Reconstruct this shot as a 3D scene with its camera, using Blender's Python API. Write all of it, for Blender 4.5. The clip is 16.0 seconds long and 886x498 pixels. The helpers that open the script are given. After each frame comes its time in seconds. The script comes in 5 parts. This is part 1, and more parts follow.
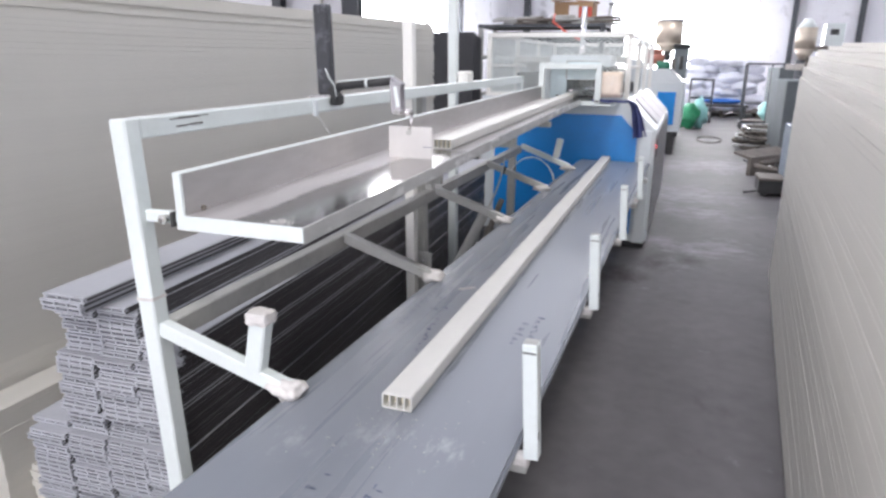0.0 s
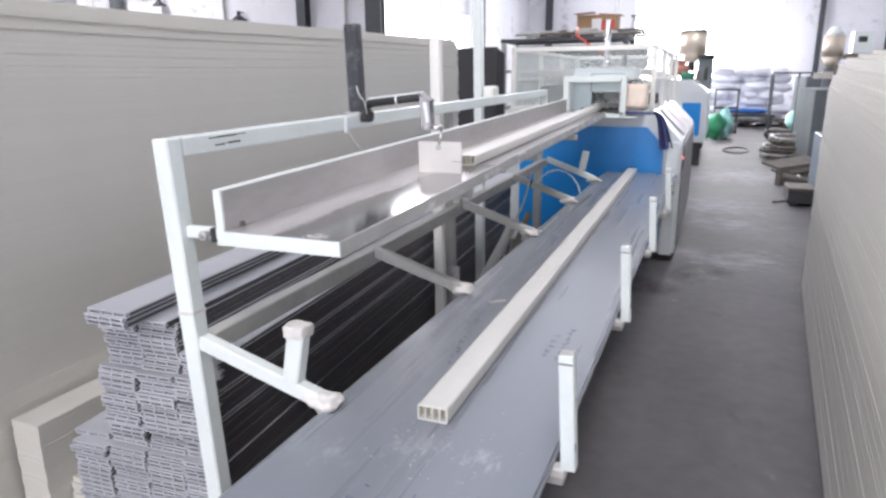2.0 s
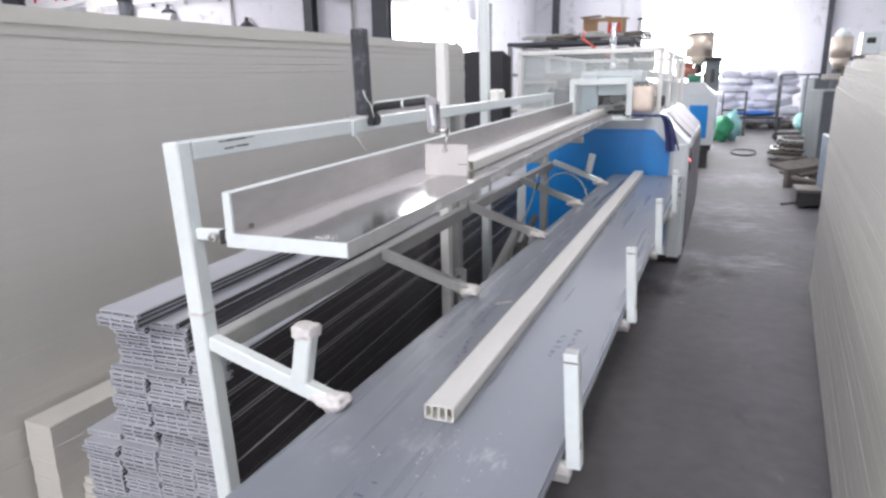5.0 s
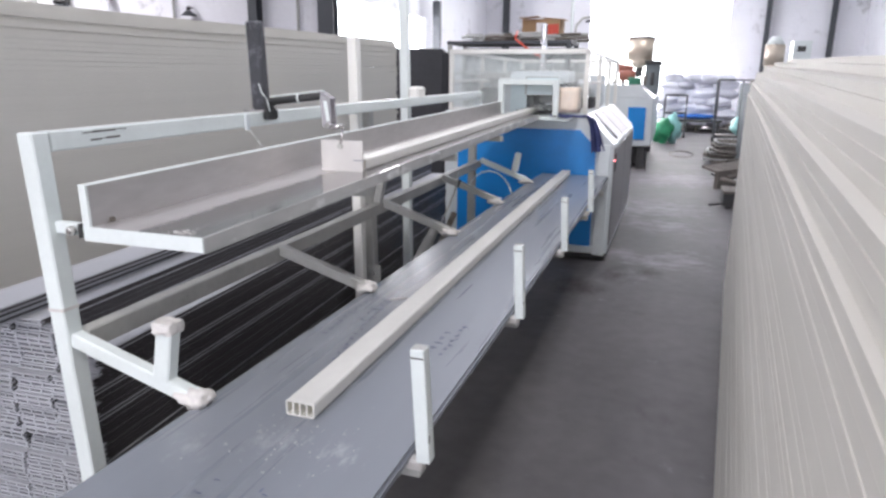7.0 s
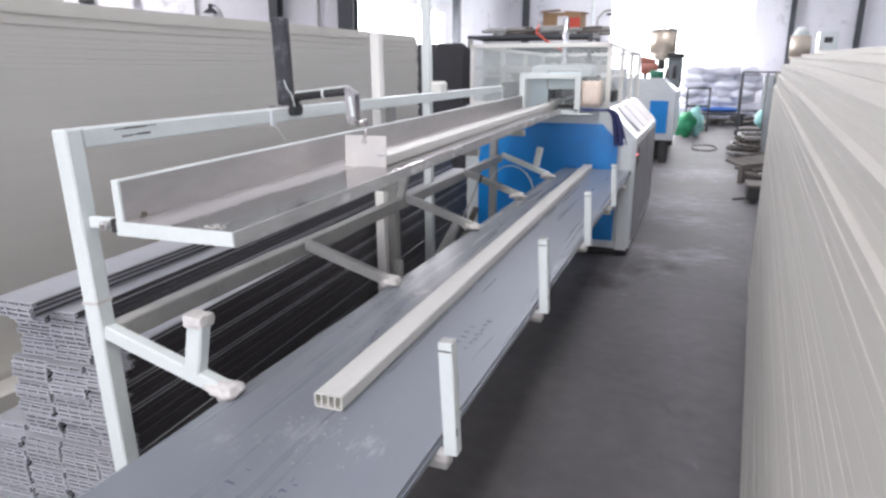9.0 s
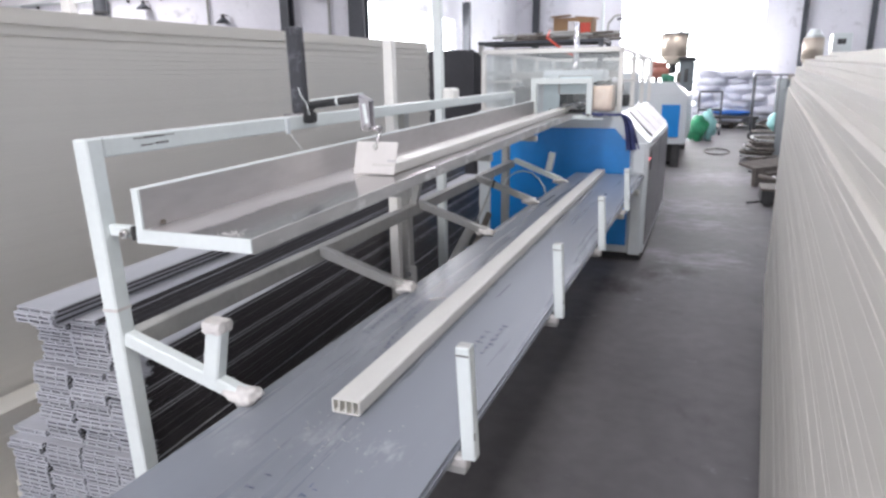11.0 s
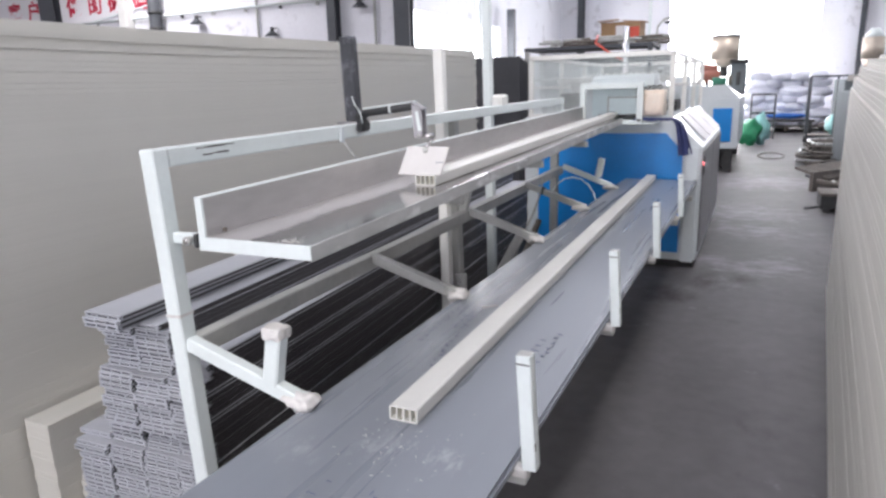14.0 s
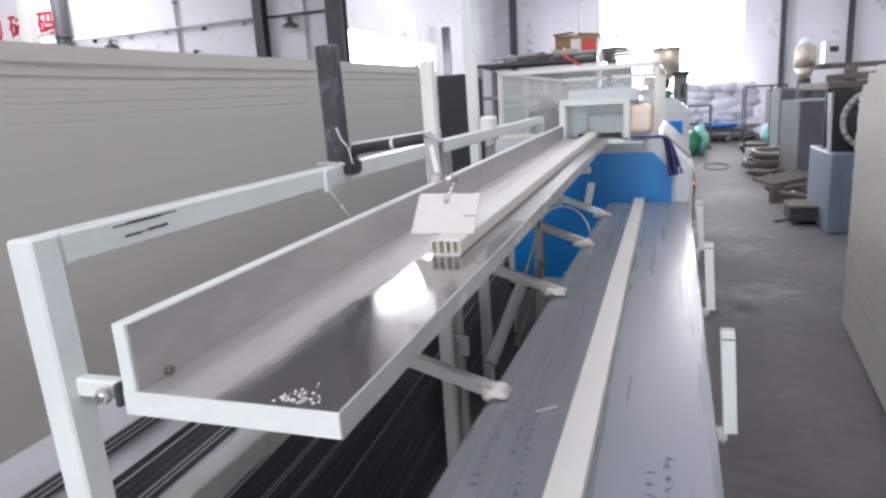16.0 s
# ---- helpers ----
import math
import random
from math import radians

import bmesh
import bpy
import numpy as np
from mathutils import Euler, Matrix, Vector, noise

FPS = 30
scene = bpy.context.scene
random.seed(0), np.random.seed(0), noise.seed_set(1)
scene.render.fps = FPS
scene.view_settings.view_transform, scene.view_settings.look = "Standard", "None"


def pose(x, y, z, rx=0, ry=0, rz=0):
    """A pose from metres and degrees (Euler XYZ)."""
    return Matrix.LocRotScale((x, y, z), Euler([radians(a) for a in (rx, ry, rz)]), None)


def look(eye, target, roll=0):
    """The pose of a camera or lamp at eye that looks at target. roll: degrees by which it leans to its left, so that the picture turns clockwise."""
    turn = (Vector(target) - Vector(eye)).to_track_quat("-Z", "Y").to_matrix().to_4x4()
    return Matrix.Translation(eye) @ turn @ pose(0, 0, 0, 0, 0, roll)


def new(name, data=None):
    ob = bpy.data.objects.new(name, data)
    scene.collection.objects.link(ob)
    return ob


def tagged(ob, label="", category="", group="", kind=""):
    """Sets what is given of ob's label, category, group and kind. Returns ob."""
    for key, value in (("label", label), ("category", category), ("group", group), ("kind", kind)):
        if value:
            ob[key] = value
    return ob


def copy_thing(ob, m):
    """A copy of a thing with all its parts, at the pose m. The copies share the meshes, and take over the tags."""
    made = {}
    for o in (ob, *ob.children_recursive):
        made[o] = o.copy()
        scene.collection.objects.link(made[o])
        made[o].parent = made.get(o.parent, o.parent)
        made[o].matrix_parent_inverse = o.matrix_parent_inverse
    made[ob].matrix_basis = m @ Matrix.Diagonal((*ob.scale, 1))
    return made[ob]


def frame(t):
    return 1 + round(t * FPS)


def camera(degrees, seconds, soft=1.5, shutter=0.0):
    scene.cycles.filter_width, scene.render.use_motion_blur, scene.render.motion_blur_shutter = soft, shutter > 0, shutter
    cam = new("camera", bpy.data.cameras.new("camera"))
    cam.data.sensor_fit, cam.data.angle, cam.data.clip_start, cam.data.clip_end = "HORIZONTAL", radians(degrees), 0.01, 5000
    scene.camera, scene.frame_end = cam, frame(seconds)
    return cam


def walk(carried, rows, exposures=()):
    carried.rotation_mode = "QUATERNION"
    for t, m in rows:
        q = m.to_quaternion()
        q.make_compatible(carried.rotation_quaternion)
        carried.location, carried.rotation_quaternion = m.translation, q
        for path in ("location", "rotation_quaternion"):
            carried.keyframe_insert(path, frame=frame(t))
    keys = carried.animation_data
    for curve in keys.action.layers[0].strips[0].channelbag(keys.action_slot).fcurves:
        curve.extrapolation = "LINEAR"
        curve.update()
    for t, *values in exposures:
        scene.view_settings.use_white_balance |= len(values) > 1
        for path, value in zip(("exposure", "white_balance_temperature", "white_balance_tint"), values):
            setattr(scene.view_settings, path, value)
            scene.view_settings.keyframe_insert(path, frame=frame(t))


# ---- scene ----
cam = camera(68.4, 16.0, soft=2.7)
PATH = [
    (0, (0.239, -1.051, 1.363), (-0.428, 0.753, 0.815), 0.6),
    (0.5, (0.233, -1.059, 1.365), (-0.418, 0.76, 0.846), 0.8),
    (1, (0.222, -1.066, 1.365), (-0.471, 0.741, 0.86), 0.8),
    (1.5, (0.226, -1.071, 1.366), (-0.491, 0.729, 0.871), -0.2),
    (2, (0.225, -1.075, 1.365), (-0.513, 0.713, 0.859), -0.5),
    (2.5, (0.223, -1.076, 1.365), (-0.525, 0.708, 0.858), -0.5),
    (3, (0.225, -1.08, 1.365), (-0.535, 0.7, 0.864), -0.6),
    (3.5, (0.227, -1.084, 1.365), (-0.544, 0.693, 0.869), -0.6),
    (6, (0.259, -1.09, 1.361), (-0.463, 0.71, 0.871), -1.9),
    (6.5, (0.359, -1.057, 1.366), (-0.259, 0.776, 0.86), -0.5),
    (7, (0.418, -1.026, 1.362), (-0.213, 0.804, 0.859), 0.6),
    (7.5, (0.417, -1.027, 1.358), (-0.255, 0.784, 0.841), 0.3),
    (8, (0.413, -1.033, 1.36), (-0.266, 0.775, 0.841), 0.2),
    (10.5, (0.401, -1.041, 1.361), (-0.303, 0.761, 0.854), -0.3),
    (11, (0.399, -1.046, 1.36), (-0.321, 0.753, 0.861), -0.6),
    (11.5, (0.389, -1.049, 1.359), (-0.379, 0.732, 0.874), -1.2),
    (12, (0.381, -1.052, 1.359), (-0.421, 0.716, 0.881), -1.5),
    (12.5, (0.376, -1.054, 1.359), (-0.452, 0.704, 0.888), -1.5),
    (13, (0.376, -1.052, 1.361), (-0.46, 0.703, 0.892), -1.6),
    (13.5, (0.373, -1.051, 1.359), (-0.462, 0.706, 0.894), -1.7),
    (14, (0.368, -1.049, 1.357), (-0.476, 0.701, 0.883), -1.6),
    (14.5, (0.324, -0.962, 1.344), (-0.505, 0.78, 0.816), -3.1),
    (15, (0.153, -0.81, 1.347), (-0.639, 0.955, 0.842), -2.9),
    (15.5, (-0.05, -0.698, 1.371), (-0.794, 1.107, 0.934), -3.5),
    (16, (-0.095, -0.582, 1.379), (-0.761, 1.255, 0.952), -3.3),
]
walk(cam, [(t, look(eye, target, roll)) for t, eye, target, roll in PATH], exposures=[(0.0, 0.17), (3.5, 0.15), (6.5, 0.02), (14.0, 0.02), (16.0, -0.13)])

# ---- world and light ----
world = bpy.data.worlds.new("sky")
scene.world = world
world.use_nodes = True
wn = world.node_tree
sky = wn.nodes.new("ShaderNodeTexSky")
sky.sky_type = "NISHITA"
sky.sun_disc = False
sky.sun_elevation, sky.sun_rotation = radians(52), radians(200)
wn.nodes["Background"].inputs["Strength"].default_value = 0.12
wn.links.new(sky.outputs["Color"], wn.nodes["Background"].inputs["Color"])

sun_data = bpy.data.lights.new("sun", "SUN")
sun_data.energy, sun_data.angle, sun_data.color = 1.2, radians(12), (1.0, 0.96, 0.9)
sun = new("sun", sun_data)
sun.matrix_world = look((6, -12, 20), (0, 0, 0))

HALL = dict(x0=-6.0, x1=5.5, y0=-5.0, y1=22.0, h=5.6, wing=-21.0, wing_y=10.8)


def opening_lamp(name, m, w, h, watts, colour=(0.97, 0.94, 0.995)):
    """An area lamp in an opening, for daylight or as added fill."""
    d = bpy.data.lights.new(name, "AREA")
    d.shape, d.size, d.size_y, d.energy, d.color = "RECTANGLE", w, h, watts, colour
    ob = new(name, d)
    ob.matrix_world = m
    return ob


# Roof openings out of view, assumed; the first is added to brighten the wing.
UNSEEN_ROOF_LIGHTS = [(-13.0, -11.2), (-3.6, -2.0), (0.1, 1.4)]
for rx0, rx1 in UNSEEN_ROOF_LIGHTS:
    far = HALL["wing_y"] - 0.3 if rx0 < HALL["x0"] else 21.0
    opening_lamp("unseen_roof_light", pose((rx0 + rx1) / 2, (far - 3.6) / 2, HALL["h"] + 0.02), rx1 - rx0, far + 3.4, 235 if far > 15 else 950)
opening_lamp("door_light", look((-0.3, 22.1, 2.3), (-0.3, 0, 1.4)), 4.0, 4.2, 270).data.spread = radians(100)
opening_lamp("window_and_fill_light", look((-6.1, 13.5, 2.2), (0, 13.0, 2.0)), 4.6, 1.2, 85)
opening_lamp("window_and_fill_light", look((-6.1, 12.9, 4.6), (0, 10.0, 1.5)), 3.0, 1.3, 140)
# Fill from behind the camera, added and aimed at the right board pile.
opening_lamp("rear_fill_light", look((-0.9, -5.1, 2.2), (0.9, 2, 0.7)), 2.4, 3.6, 135)
# East windows are unseen; these lamps are added as side fill.
for wy in (0.0, 6.0, 12.0):
    opening_lamp("window_and_fill_light", look((5.6, wy, 2.8), (0, wy, 1.5)), 3.4, 1.8, 14)


# ---- materials ----
def surface(name, colour, rough=0.5, metal=0.0, vary=0.12, grain=40.0, blot=3.0, bump=0.05, stain=None, stain_at=0.62, spec=0.5, stretch=(1, 1, 1), rough_vary=0.1, alpha_random=0.0):
    m = bpy.data.materials.new(name)
    m.use_nodes = True
    nt = m.node_tree
    n, l = nt.nodes, nt.links
    b = n["Principled BSDF"]
    co = n.new("ShaderNodeTexCoord")
    mp = n.new("ShaderNodeMapping")
    mp.inputs["Scale"].default_value = stretch
    l.new(co.outputs["Object"], mp.inputs["Vector"])
    fine, wide = n.new("ShaderNodeTexNoise"), n.new("ShaderNodeTexNoise")
    fine.inputs["Scale"].default_value, fine.inputs["Detail"].default_value = grain, 5
    wide.inputs["Scale"].default_value, wide.inputs["Detail"].default_value = blot, 4
    l.new(mp.outputs[0], fine.inputs["Vector"])
    l.new(mp.outputs[0], wide.inputs["Vector"])
    add = n.new("ShaderNodeMath")
    add.operation = "MULTIPLY_ADD"
    l.new(wide.outputs["Fac"], add.inputs[0])
    add.inputs[1].default_value = 0.65
    half = n.new("ShaderNodeMath")
    half.operation = "MULTIPLY"
    half.inputs[1].default_value = 0.35
    l.new(fine.outputs["Fac"], half.inputs[0])
    l.new(half.outputs[0], add.inputs[2])
    ramp = n.new("ShaderNodeMapRange")
    ramp.inputs["From Min"].default_value, ramp.inputs["From Max"].default_value = 0.3, 0.7
    ramp.inputs["To Min"].default_value, ramp.inputs["To Max"].default_value = 1 - vary, 1 + vary
    l.new(add.outputs[0], ramp.inputs["Value"])
    hsv = n.new("ShaderNodeHueSaturation")
    hsv.inputs["Color"].default_value = (*colour, 1)
    value = ramp.outputs[0]
    if alpha_random:
        info = n.new("ShaderNodeObjectInfo")
        rr = n.new("ShaderNodeMapRange")
        rr.inputs["To Min"].default_value, rr.inputs["To Max"].default_value = 1 - alpha_random, 1 + alpha_random
        l.new(info.outputs["Random"], rr.inputs["Value"])
        mul = n.new("ShaderNodeMath")
        mul.operation = "MULTIPLY"
        l.new(value, mul.inputs[0])
        l.new(rr.outputs[0], mul.inputs[1])
        value = mul.outputs[0]
    l.new(value, hsv.inputs["Value"])
    out = hsv.outputs["Color"]
    if stain:
        st = n.new("ShaderNodeTexNoise")
        st.inputs["Scale"].default_value, st.inputs["Detail"].default_value, st.inputs["Roughness"].default_value = blot * 2.3, 9, 0.7
        l.new(mp.outputs[0], st.inputs["Vector"])
        cut = n.new("ShaderNodeMapRange")
        cut.inputs["From Min"].default_value, cut.inputs["From Max"].default_value = stain_at, stain_at + 0.1
        l.new(st.outputs["Fac"], cut.inputs["Value"])
        mix = n.new("ShaderNodeMix")
        mix.data_type = "RGBA"
        l.new(cut.outputs[0], mix.inputs["Factor"])
        l.new(out, mix.inputs["A"])
        mix.inputs["B"].default_value = (*stain, 1)
        out = mix.outputs["Result"]
    l.new(out, b.inputs["Base Color"])
    rg = n.new("ShaderNodeMapRange")
    rg.inputs["To Min"].default_value, rg.inputs["To Max"].default_value = max(0.02, rough - rough_vary), min(1, rough + rough_vary)
    l.new(add.outputs[0], rg.inputs["Value"])
    l.new(rg.outputs[0], b.inputs["Roughness"])
    b.inputs["Metallic"].default_value = metal
    b.inputs["Specular IOR Level"].default_value = spec
    if bump:
        bp = n.new("ShaderNodeBump")
        bp.inputs["Strength"].default_value, bp.inputs["Distance"].default_value = bump, 0.01
        l.new(add.outputs[0], bp.inputs["Height"])
        l.new(bp.outputs[0], b.inputs["Normal"])
    return m


def glow(name, colour, strength):
    m = bpy.data.materials.new(name)
    m.use_nodes = True
    b = m.node_tree.nodes["Principled BSDF"]
    b.inputs["Base Color"].default_value = (*colour, 1)
    b.inputs["Emission Color"].default_value = (*colour, 1)
    b.inputs["Emission Strength"].default_value = strength
    return m


WHITE = surface("white_painted_steel", (0.74, 0.79, 0.78), 0.38, vary=0.06, grain=60, blot=5, stain=(0.33, 0.29, 0.24), stain_at=0.73, bump=0.06)
# Dirty white steel, its base darkened for shade under the tray and bench.
GREYW = surface("dirty_shaded_white_steel", (0.43, 0.43, 0.41), 0.45, vary=0.15, grain=50, blot=6, stain=(0.25, 0.23, 0.2), stain_at=0.66, bump=0.08)
IVORY = surface("ivory_pvc", (0.70, 0.692, 0.66), 0.52, vary=0.05, grain=30, blot=4, bump=0.01, spec=0.3)
CREAM_IN = surface("cream_pvc_shaded_inside", (0.72, 0.66, 0.46), 0.5, vary=0.04, bump=0.01)
PLATE = surface("white_plastic_plate", (0.62, 0.60, 0.585), 0.4, vary=0.05, grain=30, blot=8, stain=(0.5, 0.47, 0.44), stain_at=0.68, bump=0.02)
GREY_SHEET = surface("grey_pvc_sheet", (0.238, 0.255, 0.288), 0.29, vary=0.06, grain=22, blot=3, bump=0.01, stretch=(1.6, 0.05, 1), rough_vary=0.15)
CREAM_SHEET = surface("cream_foam_board", (0.66, 0.635, 0.575), 0.62, vary=0.04, grain=25, blot=1.2, bump=0.03, stretch=(2, 0.25, 3), alpha_random=0.009)
PLANK = surface("grey_plank", (0.43, 0.44, 0.475), 0.5, vary=0.1, grain=80, blot=6, bump=0.03, alpha_random=0.12)
# Dark plank sides, with the shade of the stack painted into the colour.
PLANK_SIDE = surface("dark_shaded_plank_side", (0.046, 0.041, 0.044), 0.5, vary=0.2, grain=60, blot=4, bump=0.03, stretch=(1, 0.2, 1), alpha_random=0.05)
# Closed core end, painted darker for the shade inside a hollow plank.
PLANK_END = surface("shaded_plank_end", (0.27, 0.275, 0.30), 0.6, vary=0.2, grain=60, blot=9, bump=0.05, alpha_random=0.2)
WRAP = surface("scuffed_cover_plate", (0.36, 0.35, 0.37), 0.5, metal=0.35, vary=0.25, grain=14, blot=5, bump=0.6, rough_vary=0.2)
# Scuffed door steel, darker than the housing because that side is shaded.
SIDE = surface("scuffed_shaded_door_steel", (0.25, 0.245, 0.247), 0.42, metal=0.2, vary=0.18, grain=18, blot=3, stain=(0.16, 0.14, 0.12), stain_at=0.64, bump=0.06)
BLUE = surface("blue_painted_steel", (0.009, 0.26, 0.72), 0.36, vary=0.1, grain=40, blot=4, stain=(0.05, 0.12, 0.3), stain_at=0.68, bump=0.03)
TALLPOST = surface("warm_white_paint", (0.83, 0.82, 0.78), 0.4, vary=0.05, grain=60, blot=5, stain=(0.5, 0.47, 0.4), stain_at=0.74, bump=0.05)
MACHINE_GREY = surface("blue_grey_machine_paint", (0.165, 0.21, 0.265), 0.5, vary=0.2, grain=20, blot=4, bump=0.03)
CABINET_GREY = surface("grey_green_cabinet_paint", (0.17, 0.19, 0.20), 0.85, spec=0.2, vary=0.15, grain=20, blot=3, stain=(0.15, 0.14, 0.13), stain_at=0.66, bump=0.03)
CASE = surface("pale_grey_machine_paint", (0.70, 0.74, 0.755), 0.35, vary=0.06, grain=30, blot=4, stain=(0.3, 0.3, 0.3), stain_at=0.72, bump=0.03)
PALE_BLUE = surface("pale_blue_guard_paint", (0.68, 0.78, 0.80), 0.35, vary=0.05, grain=30, blot=6, bump=0.02)
STEEL = surface("brushed_steel", (0.62, 0.60, 0.60), 0.24, metal=1.0, vary=0.08, grain=60, blot=4, bump=0.02, rough_vary=0.1)
CHROME = surface("bright_steel", (0.8, 0.8, 0.82), 0.18, metal=1.0, vary=0.05, bump=0.0)
BLACK = surface("black_rubber", (0.025, 0.026, 0.028), 0.55, vary=0.25, grain=40, blot=8, stain=(0.12, 0.12, 0.12), stain_at=0.66, bump=0.08)
EDGE = surface("scuffed_edge_paint", (0.44, 0.44, 0.43), 0.42, vary=0.25, grain=30, blot=7, stain=(0.72, 0.72, 0.71), stain_at=0.53, bump=0.06, stretch=(1, 0.35, 1))
WORN_BLACK = surface("worn_black_padding", (0.045, 0.047, 0.055), 0.6, vary=0.3, grain=50, blot=5, stain=(0.15, 0.155, 0.175), stain_at=0.5, bump=0.1)
DARK = surface("dark_machine_parts", (0.05, 0.05, 0.05), 0.6, vary=0.3, grain=30, blot=6, stain=(0.15, 0.13, 0.11), stain_at=0.6, bump=0.1)
DARK_BOARD = surface("dark_grey_board", (0.055, 0.056, 0.062), 0.5, vary=0.2, grain=20, blot=2, bump=0.03)
RUST = surface("rusty_scrap", (0.17, 0.15, 0.13), 0.75, vary=0.3, grain=25, blot=5, stain=(0.1, 0.075, 0.055), stain_at=0.55, bump=0.15)
CARTON = surface("brown_carton", (0.40, 0.25, 0.14), 0.8, vary=0.15, grain=30, blot=3, bump=0.05)
TAN = surface("tan_wrapped_paper", (0.86, 0.72, 0.60), 0.25, stain=(0.86, 0.83, 0.78), stain_at=0.60, vary=0.12, grain=20, blot=7, bump=0.2)
CLOTH = surface("dark_blue_cloth", (0.055, 0.068, 0.19), 0.85, vary=0.3, grain=60, blot=9, bump=0.3)
SACK = surface("pale_woven_sack", (0.76, 0.77, 0.84), 0.6, vary=0.12, grain=50, blot=3, bump=0.2, alpha_random=0.15)
GREEN = surface("green_plastic_sack", (0.03, 0.28, 0.13), 0.45, vary=0.3, grain=20, blot=8, bump=0.3)
AQUA = surface("aqua_plastic_sack", (0.35, 0.68, 0.66), 0.4, vary=0.2, grain=20, blot=8, bump=0.3)
TARP = surface("blue_tarpaulin", (0.03, 0.16, 0.55), 0.5, vary=0.2, grain=20, blot=6, bump=0.2)
HOPPER = surface("hopper_steel", (0.62, 0.54, 0.45), 0.42, metal=0.55, vary=0.12, grain=20, blot=6, bump=0.03)
RED = surface("red_hose", (0.6, 0.07, 0.04), 0.4, vary=0.1)
REDP = surface("red_orange_motor", (0.30, 0.11, 0.08), 0.5, vary=0.3, blot=9)
MGREEN = surface("green_motor", (0.03, 0.16, 0.10), 0.5, vary=0.2, blot=9)
RED_INK = surface("red_lettering", (0.55, 0.02, 0.06), 0.5, vary=0.1)
INK = surface("blue_marker_ink", (0.10, 0.11, 0.18), 0.5, vary=0.3)
CHIP = surface("scratched_bare_metal", (0.06, 0.055, 0.05), 0.6, vary=0.3)
TAPE = surface("worn_tape", (0.66, 0.635, 0.615), 0.7, vary=0.2, grain=60, blot=25, bump=0.4)
PLASTER = surface("white_plaster_wall", (0.87, 0.865, 0.90), 0.8, vary=0.06, grain=14, blot=0.7, stain=(0.58, 0.57, 0.585), stain_at=0.58, bump=0.05)
ROOFM = surface("roof_sheet", (0.36, 0.37, 0.39), 0.6, vary=0.08, grain=8, blot=0.6, bump=0.03)
COLUMN = surface("dark_steel_column", (0.07, 0.075, 0.085), 0.5, vary=0.2, grain=20, blot=4, bump=0.05)
BANNER = surface("white_banner", (0.85, 0.83, 0.84), 0.6, vary=0.03, bump=0.02)
CONCRETE = surface("worn_concrete_floor", (0.158, 0.150, 0.153), 0.66, vary=0.28, grain=11, blot=1.1, stain=(0.27, 0.27, 0.28), stain_at=0.63, bump=0.06, rough_vary=0.12, spec=0.22)
SKYGLOW = glow("bright_daylight", (0.95, 0.97, 1.0), 7.0)
LED = glow("red_indicator_glow", (1.0, 0.18, 0.2), 6.0)


def tray_metal():
    """Brushed sheet metal with a dull dusty band along one side and a glossy one along the other."""
    m = surface("tray_sheet_metal", (0.515, 0.495, 0.485), 0.2, metal=0.85, vary=0.1, grain=50, blot=6, stain=(0.75, 0.74, 0.73), stain_at=0.68, bump=0.015, stretch=(1, 0.2, 1))
    n, l = m.node_tree.nodes, m.node_tree.links
    b = n["Principled BSDF"]
    co = n.new("ShaderNodeTexCoord")
    sep = n.new("ShaderNodeSeparateXYZ")
    l.new(co.outputs["Object"], sep.inputs[0])
    wob = n.new("ShaderNodeTexNoise")
    wob.inputs["Scale"].default_value = 9
    l.new(co.outputs["Object"], wob.inputs["Vector"])
    s = n.new("ShaderNodeMath")
    s.operation = "MULTIPLY_ADD"
    s.inputs[1].default_value = 0.05
    l.new(wob.outputs["Fac"], s.inputs[0])
    l.new(sep.outputs["X"], s.inputs[2])
    r = n.new("ShaderNodeMapRange")
    r.inputs["From Min"].default_value, r.inputs["From Max"].default_value = 0.155, 0.185
    r.inputs["To Min"].default_value, r.inputs["To Max"].default_value = 0.42, 0.12
    l.new(s.outputs[0], r.inputs["Value"])
    # the part that the profile rubs along has gone dull
    worn = n.new("ShaderNodeMapRange")
    worn.inputs["From Min"].default_value, worn.inputs["From Max"].default_value = 0.85, 1.15
    worn.inputs["To Max"].default_value = 0.2
    l.new(sep.outputs["Y"], worn.inputs["Value"])
    both = n.new("ShaderNodeMath")
    l.new(r.outputs[0], both.inputs[0])
    l.new(worn.outputs[0], both.inputs[1])
    l.new(both.outputs[0], b.inputs["Roughness"])
    # dust on the dull band; cleaner metal beside it, dark reflection painted in
    film = n.new("ShaderNodeMapRange")
    film.inputs["From Min"].default_value, film.inputs["From Max"].default_value = 0.12, 0.42
    film.inputs["To Min"].default_value, film.inputs["To Max"].default_value = 0.68, 1.38
    l.new(r.outputs[0], film.inputs["Value"])
    tint = n.new("ShaderNodeHueSaturation")
    l.new(b.inputs["Base Color"].links[0].from_socket, tint.inputs["Color"])
    l.new(film.outputs[0], tint.inputs["Value"])
    l.new(tint.outputs["Color"], b.inputs["Base Color"])
    return m


TRAY = tray_metal()
TRAY_SIDE = surface("tray_side_metal", (0.50, 0.485, 0.478), 0.4, metal=0.85, vary=0.16, grain=40, blot=4, stain=(0.62, 0.6, 0.58), stain_at=0.62, bump=0.015, stretch=(1, 0.3, 1))


